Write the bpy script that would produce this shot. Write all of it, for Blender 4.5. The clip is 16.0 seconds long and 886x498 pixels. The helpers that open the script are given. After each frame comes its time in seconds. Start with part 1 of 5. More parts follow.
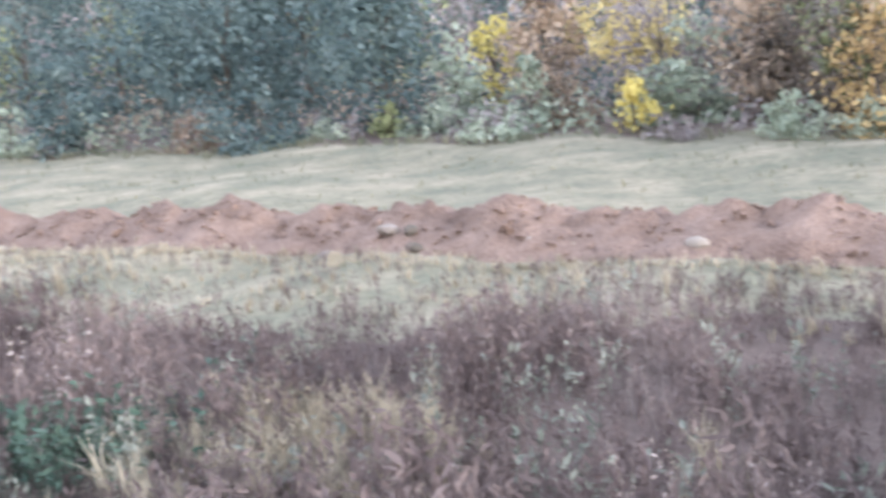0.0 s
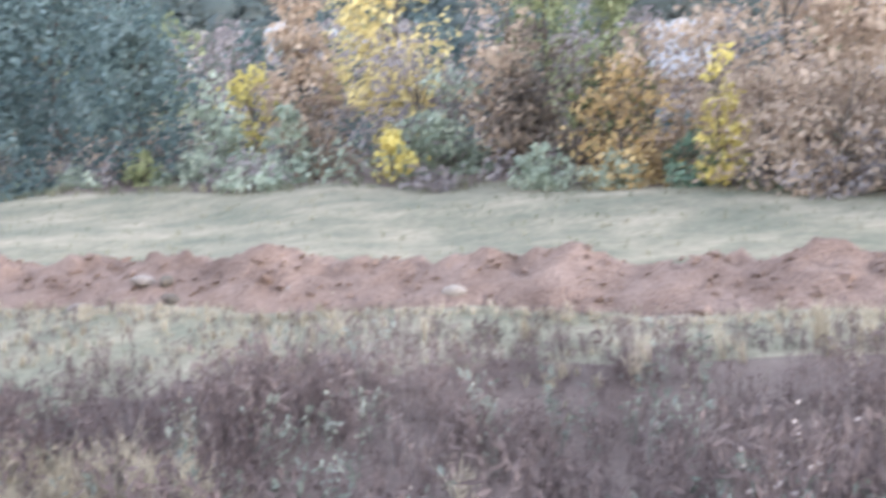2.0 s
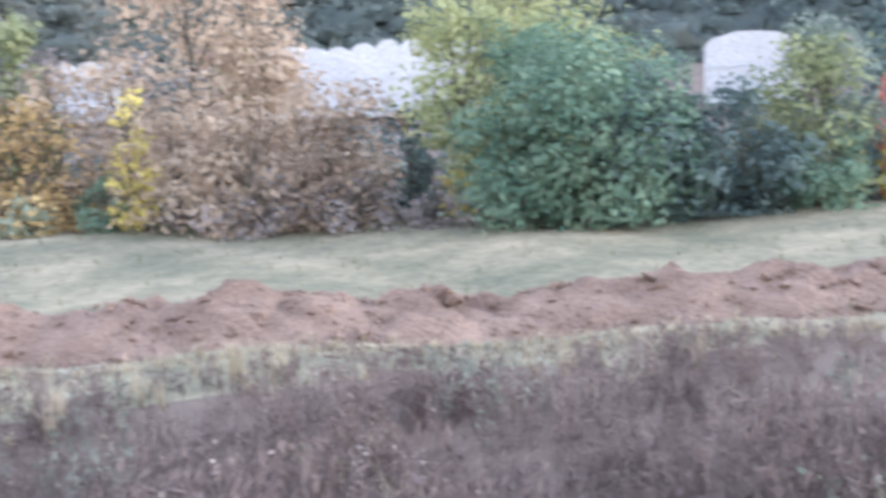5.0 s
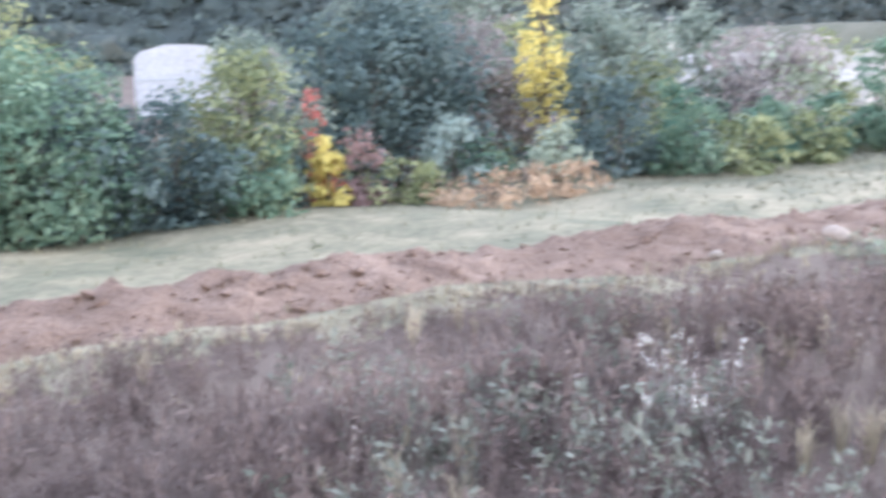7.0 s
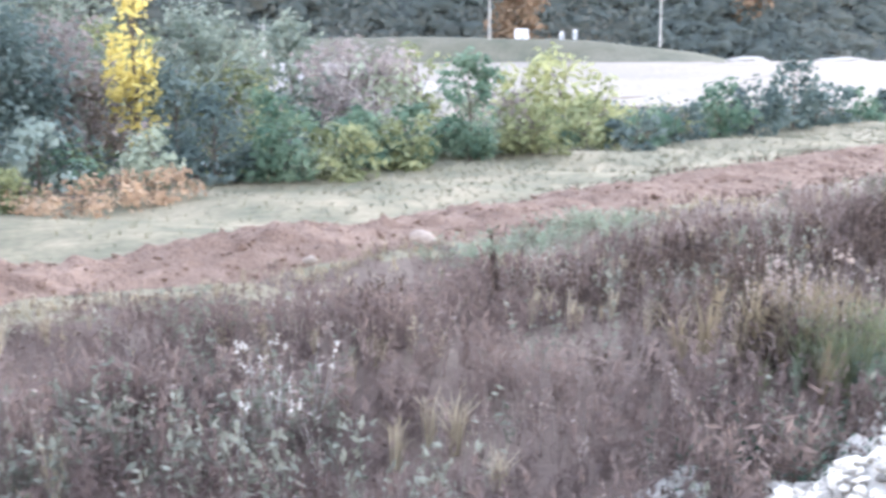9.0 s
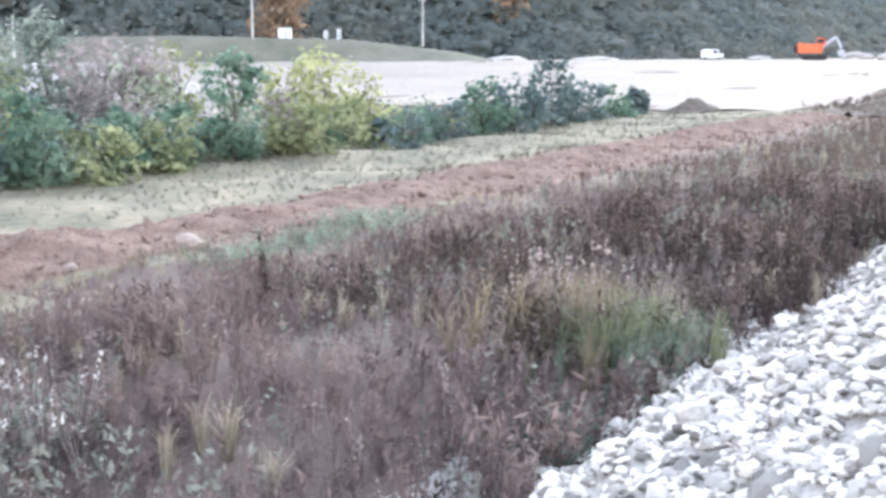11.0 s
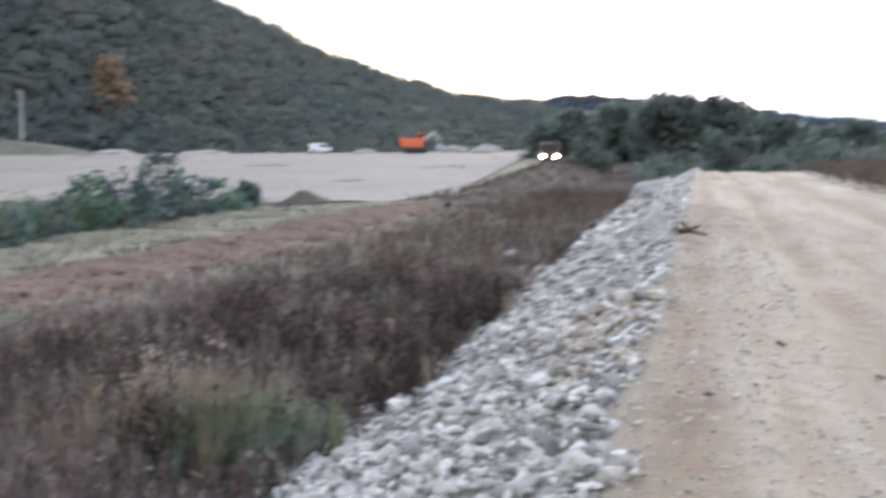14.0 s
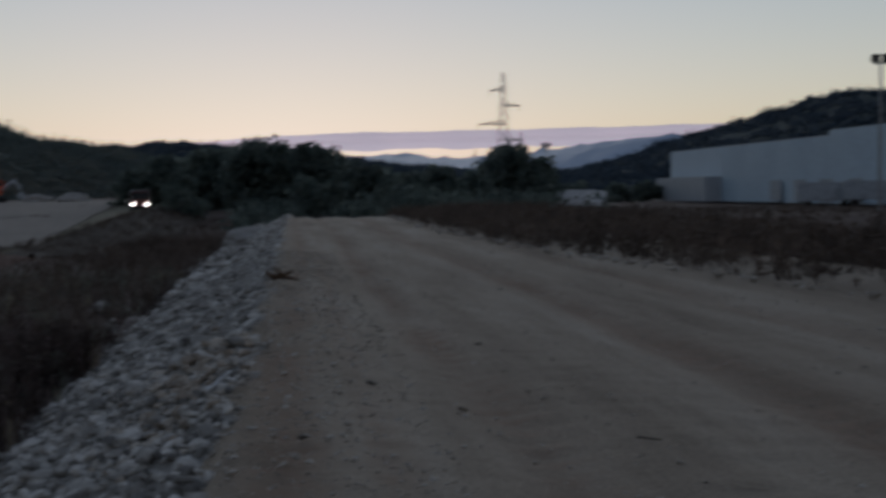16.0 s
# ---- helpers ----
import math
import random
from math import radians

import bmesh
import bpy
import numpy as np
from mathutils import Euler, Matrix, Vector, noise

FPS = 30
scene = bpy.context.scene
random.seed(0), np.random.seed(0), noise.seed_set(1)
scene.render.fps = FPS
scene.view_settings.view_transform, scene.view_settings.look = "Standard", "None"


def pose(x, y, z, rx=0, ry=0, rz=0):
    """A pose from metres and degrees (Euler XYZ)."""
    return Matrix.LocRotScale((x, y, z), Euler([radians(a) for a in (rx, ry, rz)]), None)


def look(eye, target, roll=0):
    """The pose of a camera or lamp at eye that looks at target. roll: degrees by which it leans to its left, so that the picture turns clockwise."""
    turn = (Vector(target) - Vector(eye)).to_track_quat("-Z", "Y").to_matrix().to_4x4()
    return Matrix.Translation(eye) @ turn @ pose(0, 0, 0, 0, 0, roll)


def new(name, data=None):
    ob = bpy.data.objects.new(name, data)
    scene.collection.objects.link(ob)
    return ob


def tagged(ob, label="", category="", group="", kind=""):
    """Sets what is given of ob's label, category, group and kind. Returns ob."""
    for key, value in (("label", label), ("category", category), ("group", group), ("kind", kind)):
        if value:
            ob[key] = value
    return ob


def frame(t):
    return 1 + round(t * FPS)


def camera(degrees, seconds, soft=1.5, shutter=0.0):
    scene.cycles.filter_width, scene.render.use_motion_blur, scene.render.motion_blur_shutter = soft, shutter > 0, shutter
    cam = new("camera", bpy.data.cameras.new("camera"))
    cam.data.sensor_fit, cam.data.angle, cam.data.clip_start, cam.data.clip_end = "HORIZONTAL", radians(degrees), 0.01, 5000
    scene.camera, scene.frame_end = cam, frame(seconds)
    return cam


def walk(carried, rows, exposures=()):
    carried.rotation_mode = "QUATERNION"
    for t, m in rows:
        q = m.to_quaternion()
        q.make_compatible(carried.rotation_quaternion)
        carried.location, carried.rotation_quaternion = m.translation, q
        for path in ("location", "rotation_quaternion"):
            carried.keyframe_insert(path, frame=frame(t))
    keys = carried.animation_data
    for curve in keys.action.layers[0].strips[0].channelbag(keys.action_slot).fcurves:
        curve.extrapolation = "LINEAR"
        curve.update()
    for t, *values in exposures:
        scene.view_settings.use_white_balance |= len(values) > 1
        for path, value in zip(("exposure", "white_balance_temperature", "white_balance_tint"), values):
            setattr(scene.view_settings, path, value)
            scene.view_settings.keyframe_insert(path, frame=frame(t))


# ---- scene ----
cam = camera(39.85, 16.0, 3.3, 0.6)
EYE = 1.6
ARM = 0.1
ROWS = [
    (0.0, 79.56, 5.90, -4.96),
    (0.5, 78.93, 4.91, -9.04),
    (1.0, 79.20, 4.11, -10.52),
    (1.5, 79.41, 4.06, -12.39),
    (2.0, 80.87, 4.45, -16.11),
    (2.5, 82.79, 3.71, -21.49),
    (3.0, 84.18, 3.06, -25.85),
    (3.2, 84.47, 3.00, -27.11),
    (5.3, 80.98, 2.60, -46.93),
    (5.5, 81.05, 2.75, -49.93),
    (6.0, 81.22, 2.58, -58.17),
    (6.5, 80.37, 2.03, -62.78),
    (7.0, 80.89, 1.95, -68.97),
    (7.5, 81.33, 1.81, -74.99),
    (8.0, 81.45, 1.41, -80.23),
    (8.5, 81.20, 0.63, -84.26),
    (9.0, 80.89, 0.09, -87.63),
    (9.5, 81.32, -0.19, -90.72),
    (10.0, 81.02, -0.81, -94.37),
    (10.2, 80.87, -0.20, -95.47),
    (12.3, 81.66, -0.73, -102.38),
    (12.5, 81.83, -0.30, -103.04),
    (13.0, 83.20, -1.09, -104.04),
    (13.5, 83.57, -0.13, -108.65),
    (14.0, 85.16, 0.03, -116.49),
    (14.5, 86.37, 0.01, -121.88),
    (15.0, 86.47, 0.17, -125.28),
    (15.5, 86.52, 0.14, -129.61),
    (16.0, 87.27, 0.46, -135.36),
]
EXPOSURES = [(0.0, 3.5, 6410, 15),
             (3.0, 3.46, 6210, 14),
             (5.5, 3.51, 6160, 14),
             (9.0, 3.69, 6410, 14),
             (10.2, 3.59, 6410, 14),
             (12.3, 3.32, 6560, 10),
             (13.0, 3.07, 6660, 10),
             (13.5, 2.89, 6710, 9),
             (14.0, 2.46, 6560, 12),
             (14.5, 1.48, 6420, 13),
             (15.0, -0.34, 6040, 8),
             (15.5, -0.63, 5970, 7),
             (16.0, -0.82, 5870, 9)]
walk(cam, [(t, pose(-ARM * math.sin(radians(c)), ARM * math.cos(radians(c)), EYE, a, b, c)) for t, a, b, c in ROWS], EXPOSURES)

# ---- sky and light ----
SUN_AZ, SUN_EL = 128.0, -1.0
world = bpy.data.worlds.new("dusk_sky")
scene.world = world
world.use_nodes = True
wn = world.node_tree.nodes
sky = wn.new("ShaderNodeTexSky")
sky.sky_type, sky.sun_disc = "NISHITA", False
sky.sun_elevation, sky.sun_rotation = radians(SUN_EL), radians(SUN_AZ)
sky.air_density, sky.dust_density, sky.ozone_density = 1.0, 0.6, 1.5
wn["Background"].inputs["Strength"].default_value = 0.15
hs = wn.new("ShaderNodeHueSaturation")
hs.inputs["Saturation"].default_value, hs.inputs["Value"].default_value = 0.72, 12.0
veil = wn.new("ShaderNodeMixRGB")
veil.blend_type, veil.inputs[0].default_value, veil.inputs[2].default_value = "ADD", 1.0, (0.05, 0.05, 0.05, 1)
world.node_tree.links.new(sky.outputs["Color"], hs.inputs["Color"])
one, soft_top = wn.new("ShaderNodeMixRGB"), wn.new("ShaderNodeMixRGB")
one.blend_type, one.inputs[0].default_value, one.inputs[2].default_value = "DIVIDE", 1.0, (16.0, 16.0, 16.0, 1)
plus = wn.new("ShaderNodeMixRGB")
plus.blend_type, plus.inputs[0].default_value, plus.inputs[2].default_value = "ADD", 1.0, (1, 1, 1, 1)
soft_top.blend_type, soft_top.inputs[0].default_value = "DIVIDE", 1.0
for a, b in ((hs.outputs[0], one.inputs[1]), (one.outputs[0], plus.inputs[1]), (hs.outputs[0], soft_top.inputs[1]), (plus.outputs[0], soft_top.inputs[2]), (soft_top.outputs[0], veil.inputs[1])):
    world.node_tree.links.new(a, b)
world.node_tree.links.new(veil.outputs["Color"], wn["Background"].inputs["Color"])
sun = new("sun", bpy.data.lights.new("sun", "SUN"))
sun.data.energy, sun.data.angle, sun.data.color = 0.45, radians(25), (1.0, 0.93, 0.85)
sun.matrix_world = look((0, 0, 0), (-math.sin(radians(SUN_AZ)), -math.cos(radians(SUN_AZ)), -math.tan(radians(12))))


# ---- materials ----
def nodes_of(name):
    m = bpy.data.materials.new(name)
    m.use_nodes = True
    return m, m.node_tree.nodes, m.node_tree.links, m.node_tree.nodes["Principled BSDF"]


def ramp(n, stops):
    r = n.new("ShaderNodeValToRGB")
    while len(r.color_ramp.elements) < len(stops):
        r.color_ramp.elements.new(0.5)
    for el, (p, c) in zip(r.color_ramp.elements, stops):
        el.position, el.color = p, (*c, 1)
    return r


def shade(c, k):
    return tuple(min(1.0, x * k) for x in c)


def surface(name, a, b, scale=3.0, rough=0.9, bump=0.3, fine=60.0, metal=0.0, c=None, bump_dist=0.02, streak=False):
    """Two-scale mottled surface: broad stains between colours a and b, fine grain and relief."""
    m, n, l, p = nodes_of(name)
    tc = n.new("ShaderNodeTexCoord")
    n1, n2 = n.new("ShaderNodeTexNoise"), n.new("ShaderNodeTexNoise")
    n1.inputs["Scale"].default_value, n1.inputs["Detail"].default_value, n1.inputs["Roughness"].default_value = scale, 6, 0.65
    n2.inputs["Scale"].default_value, n2.inputs["Detail"].default_value = fine, 4
    r = ramp(n, [(0.3, a), (0.5, c or tuple((x + y) / 2 for x, y in zip(a, b))), (0.7, b)])
    g = ramp(n, [(0.25, (0.72, 0.72, 0.72)), (0.75, (1.2, 1.2, 1.2))])
    mx = n.new("ShaderNodeMixRGB")
    mx.blend_type, mx.inputs[0].default_value = "MULTIPLY", 1.0
    bp = n.new("ShaderNodeBump")
    bp.inputs["Strength"].default_value, bp.inputs["Distance"].default_value = bump, bump_dist
    for x in (n1, n2):
        l.new(tc.outputs["Object"], x.inputs["Vector"])
    if streak:
        mp = n.new("ShaderNodeMapping")
        mp.vector_type = "TEXTURE"
        mp.inputs["Rotation"].default_value, mp.inputs["Scale"].default_value = (0, 0, radians(-38.5)), (7.0, 0.7, 1)
        l.new(tc.outputs["Object"], mp.inputs["Vector"])
        l.new(mp.outputs[0], n1.inputs["Vector"])
    l.new(n1.outputs[0], r.inputs[0])
    l.new(n2.outputs[0], g.inputs[0])
    l.new(r.outputs[0], mx.inputs[1])
    l.new(g.outputs[0], mx.inputs[2])
    l.new(mx.outputs[0], p.inputs["Base Color"])
    l.new(n2.outputs[0], bp.inputs["Height"])
    l.new(bp.outputs[0], p.inputs["Normal"])
    p.inputs["Roughness"].default_value, p.inputs["Metallic"].default_value = rough, metal
    p.inputs["Specular IOR Level"].default_value = 0.25
    return m


def leafy(name, a, b, c=None, patch=0.5, rough=0.8, thin=0.25):
    """Leaves or stalks: each island its own tint between a, c and b, drifting over broad patches; a little light comes through."""
    m, n, l, p = nodes_of(name)
    geo, tc, nz = n.new("ShaderNodeNewGeometry"), n.new("ShaderNodeTexCoord"), n.new("ShaderNodeTexNoise")
    nz.inputs["Scale"].default_value, nz.inputs["Detail"].default_value = patch, 3
    l.new(tc.outputs["Object"], nz.inputs["Vector"])
    mix = n.new("ShaderNodeMath")
    mix.operation = "MULTIPLY_ADD"
    mix.inputs[1].default_value = 0.36
    off = n.new("ShaderNodeMath")
    off.operation = "MULTIPLY_ADD"
    off.inputs[1].default_value, off.inputs[2].default_value = 1.9, -0.63
    l.new(nz.outputs[0], off.inputs[0])
    l.new(geo.outputs["Random Per Island"], mix.inputs[0])
    l.new(off.outputs[0], mix.inputs[2])
    r = ramp(n, [(0.1, a), (0.5, c or tuple((x + y) / 2 for x, y in zip(a, b))), (0.95, b)])
    l.new(mix.outputs[0], r.inputs[0])
    l.new(r.outputs[0], p.inputs["Base Color"])
    p.inputs["Roughness"].default_value, p.inputs["Specular IOR Level"].default_value = rough, 0.15
    tr, ms = n.new("ShaderNodeBsdfTranslucent"), n.new("ShaderNodeMixShader")
    l.new(r.outputs[0], tr.inputs["Color"])
    ms.inputs[0].default_value = thin
    l.new(p.outputs[0], ms.inputs[1])
    l.new(tr.outputs[0], ms.inputs[2])
    l.new(ms.outputs[0], n["Material Output"].inputs["Surface"])
    return m


def stony(name, a, b, c):
    """Broken stone: each piece its own grey, with dusty grain."""
    m, n, l, p = nodes_of(name)
    geo, info, tc, nz = n.new("ShaderNodeNewGeometry"), n.new("ShaderNodeObjectInfo"), n.new("ShaderNodeTexCoord"), n.new("ShaderNodeTexNoise")
    ad = n.new("ShaderNodeMath")
    ad.operation = "ADD"
    fr = n.new("ShaderNodeMath")
    fr.operation = "FRACT"
    l.new(geo.outputs["Random Per Island"], ad.inputs[0])
    l.new(info.outputs["Random"], ad.inputs[1])
    l.new(ad.outputs[0], fr.inputs[0])
    r = ramp(n, [(0.0, a), (0.55, b), (0.9, c)])
    l.new(fr.outputs[0], r.inputs[0])
    nz.inputs["Scale"].default_value, nz.inputs["Detail"].default_value = 25, 5
    l.new(tc.outputs["Object"], nz.inputs["Vector"])
    g = ramp(n, [(0.3, (0.75, 0.74, 0.72)), (0.7, (1.15, 1.15, 1.15))])
    l.new(nz.outputs[0], g.inputs[0])
    mx = n.new("ShaderNodeMixRGB")
    mx.blend_type, mx.inputs[0].default_value = "MULTIPLY", 1.0
    l.new(r.outputs[0], mx.inputs[1])
    l.new(g.outputs[0], mx.inputs[2])
    l.new(mx.outputs[0], p.inputs["Base Color"])
    bp = n.new("ShaderNodeBump")
    bp.inputs["Strength"].default_value, bp.inputs["Distance"].default_value = 0.4, 0.01
    l.new(nz.outputs[0], bp.inputs["Height"])
    l.new(bp.outputs[0], p.inputs["Normal"])
    p.inputs["Roughness"].default_value = 0.9
    return m


def glow(name, c, k):
    m, n, l, p = nodes_of(name)
    p.inputs["Base Color"].default_value = (*c, 1)
    p.inputs["Emission Color"].default_value, p.inputs["Emission Strength"].default_value = (*c, 1), k
    return m


M_SOIL = surface("field_soil", (0.072, 0.051, 0.043), (0.14, 0.108, 0.087), 0.35, 0.95, 0.6, 14, c=(0.104, 0.076, 0.064))
M_TURF = surface("meadow_turf", (0.088, 0.093, 0.063), (0.25, 0.213, 0.15), 0.42, 0.95, 0.9, 4.5, c=(0.152, 0.138, 0.095))
M_ROAD = surface("crushed_gravel_road", (0.19, 0.148, 0.108), (0.39, 0.333, 0.265), 0.55, 0.95, 0.8, 38, c=(0.30, 0.246, 0.187), streak=True)


def wear(m, a, b):
    """Lays a second, mottled gravel colour where the wheels have worn the road, with painted tyre-rib shading."""
    n, l = m.node_tree.nodes, m.node_tree.links
    p = n["Principled BSDF"]
    at, nz, tc, mu, mx = n.new("ShaderNodeAttribute"), n.new("ShaderNodeTexNoise"), n.new("ShaderNodeTexCoord"), n.new("ShaderNodeMath"), n.new("ShaderNodeMixRGB")
    at.attribute_name = "worn"
    nz.inputs["Scale"].default_value, nz.inputs["Detail"].default_value = 7.0, 6
    l.new(tc.outputs["Object"], nz.inputs["Vector"])
    r = ramp(n, [(0.3, (0.3, 0.3, 0.3)), (0.6, (1, 1, 1))])
    l.new(nz.outputs[0], r.inputs[0])
    mu.operation = "MULTIPLY"
    l.new(at.outputs["Fac"], mu.inputs[0])
    l.new(r.outputs[0], mu.inputs[1])
    tone = ramp(n, [(0.3, a), (0.7, b)])
    l.new(nz.outputs[0], tone.inputs[0])
    old = p.inputs["Base Color"].links[0].from_socket
    l.new(mu.outputs[0], mx.inputs[0])
    l.new(old, mx.inputs[1])
    l.new(tone.outputs[0], mx.inputs[2])
    l.new(mx.outputs[0], p.inputs["Base Color"])


wear(M_ROAD, (0.155, 0.098, 0.066), (0.25, 0.172, 0.12))
M_BANK = surface("stone_dust", (0.25, 0.234, 0.212), (0.37, 0.348, 0.315), 1.2, 0.95, 0.8, 30)
M_DIRT = surface("reddish_dug_earth", (0.118, 0.077, 0.060), (0.222, 0.155, 0.124), 0.9, 0.95, 0.9, 14, c=(0.17, 0.115, 0.09), bump_dist=0.09)
M_DARKDIRT = surface("dark_earth", (0.06, 0.05, 0.04), (0.12, 0.10, 0.08), 0.4, 0.95, 0.8, 8, bump_dist=0.08)
M_YARD = surface("pale_gravel_yard", (0.178, 0.159, 0.138), (0.23, 0.203, 0.175), 0.03, 0.95, 0.3, 1.5)
M_DULLGRASS = surface("dull_grassy_bank", (0.075, 0.082, 0.058), (0.155, 0.142, 0.11), 0.12, 0.95, 0.6, 2.5)
M_HEAP = surface("pale_gravel_heap", (0.26, 0.245, 0.225), (0.36, 0.34, 0.315), 0.3, 0.95, 0.5, 6)
M_STONE = stony("broken_limestone", (0.12, 0.112, 0.102), (0.41, 0.387, 0.355), (0.62, 0.592, 0.55))
M_TANSTONE = stony("tan_broken_stone", (0.25, 0.205, 0.16), (0.41, 0.35, 0.285), (0.53, 0.47, 0.395))
M_PALESTONE = stony("pale_boulder", (0.13, 0.105, 0.09), (0.18, 0.148, 0.125), (0.225, 0.19, 0.16))
M_PEBBLE = stony("dusty_pebble", (0.25, 0.22, 0.18), (0.37, 0.335, 0.29), (0.50, 0.465, 0.42))
M_BEIGESTONE = stony("beige_boulder", (0.24, 0.195, 0.165), (0.32, 0.265, 0.22), (0.38, 0.32, 0.275))
M_TWIG = surface("rusty_dry_twigs", (0.10, 0.07, 0.05), (0.185, 0.13, 0.09), 4, 0.95, 0.5, 30)
M_BARK = surface("bark", (0.06, 0.05, 0.04), (0.14, 0.12, 0.10), 3, 0.95, 0.8, 20)
M_HILLSOIL = surface("forest_floor", (0.045, 0.056, 0.053), (0.068, 0.08, 0.074), 0.02, 0.95, 0.3, 0.3)
# the far ridge's blue distance haze is put in as a faint glow
M_HAZEHILL = glow("far_hill_haze_glow", (0.075, 0.12, 0.20), 0.28)
M_METAL = surface("galvanised_steel", (0.28, 0.29, 0.30), (0.38, 0.39, 0.40), 2, 0.5, 0.1, 30, 0.7)
M_POLE = surface("weathered_concrete", (0.42, 0.41, 0.39), (0.55, 0.54, 0.51), 2, 0.9, 0.2, 30)
M_WHITE = surface("white_sheet_cladding", (0.66, 0.69, 0.72), (0.76, 0.79, 0.82), 0.15, 0.6, 0.1, 3)
M_PLASTIC = surface("white_film_roof", (0.38, 0.38, 0.40), (0.48, 0.48, 0.50), 0.4, 0.5, 0.2, 4)
M_GREY = surface("grey_cladding", (0.34, 0.37, 0.40), (0.42, 0.45, 0.48), 0.3, 0.6, 0.1, 3)
M_ORANGE = surface("orange_paint", (0.62, 0.13, 0.06), (0.72, 0.18, 0.08), 0.8, 0.5, 0.1, 6)
M_RED = surface("dull_red_paint", (0.07, 0.035, 0.032), (0.11, 0.05, 0.045), 1.2, 0.6, 0.1, 8)
M_BLACK = surface("black_rubber", (0.02, 0.02, 0.02), (0.04, 0.04, 0.04), 2, 0.7, 0.1, 20)
M_DARKGLASS = surface("dark_glass", (0.03, 0.035, 0.04), (0.05, 0.055, 0.06), 1, 0.15, 0.0, 10)
M_LAMP = glow("headlamp_light", (1.0, 0.93, 0.8), 20.0)
M_CLOUD = glow("dusk_cloud", (0.68, 0.60, 0.63), 0.62)
M_CLAD = surface("bluish_white_cladding", (0.45, 0.56, 0.65), (0.54, 0.65, 0.73), 0.15, 0.6, 0.1, 3)
M_WEED = leafy("dry_brown_weed", (0.082, 0.061, 0.058), (0.228, 0.178, 0.163), (0.146, 0.112, 0.105), 0.45, 0.8, 0.4)
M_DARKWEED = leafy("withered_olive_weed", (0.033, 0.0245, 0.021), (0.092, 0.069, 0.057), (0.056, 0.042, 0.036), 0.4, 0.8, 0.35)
M_VERGEWEED = leafy("brown_verge_weed", (0.058, 0.046, 0.039), (0.172, 0.136, 0.112), (0.102, 0.08, 0.067), 0.4, 0.8, 0.4)
M_REED = leafy("golden_brown_reed", (0.11, 0.09, 0.06), (0.32, 0.265, 0.185), (0.20, 0.165, 0.11), 0.5)
M_OLIVEREED = leafy("yellow_green_reed", (0.085, 0.105, 0.06), (0.24, 0.245, 0.15), (0.15, 0.165, 0.095), 0.5)
M_STALK = leafy("pale_mauve_stalk", (0.19, 0.155, 0.145), (0.40, 0.34, 0.31), (0.28, 0.235, 0.215), 0.5)
M_DULLTUFT = leafy("dull_olive_grass", (0.074, 0.078, 0.051), (0.175, 0.162, 0.112), (0.114, 0.112, 0.075), 0.3)
M_REDWEED = leafy("low_red_brown_weed", (0.052, 0.034, 0.028), (0.128, 0.086, 0.07), (0.084, 0.056, 0.046), 0.3, 0.8, 0.4)
M_PALEGREEN = leafy("pale_green_weed", (0.13, 0.17, 0.125), (0.27, 0.31, 0.24), (0.19, 0.235, 0.175), 0.5)
M_STRAW = leafy("dry_straw", (0.24, 0.20, 0.14), (0.47, 0.41, 0.31), (0.35, 0.30, 0.22), 0.5)
M_MUGWORT = leafy("grey_green_weed", (0.10, 0.112, 0.092), (0.28, 0.285, 0.235), (0.18, 0.188, 0.158), 0.5)
M_LUSH = leafy("fresh_green_weed", (0.028, 0.056, 0.044), (0.092, 0.135, 0.098), (0.055, 0.09, 0.068), 0.5)
M_GRASS = leafy("short_meadow_grass", (0.11, 0.125, 0.082), (0.31, 0.28, 0.195), (0.19, 0.188, 0.13), 0.25)
M_FLOWER = leafy("white_seed_heads", (0.34, 0.32, 0.30), (0.6, 0.58, 0.55))
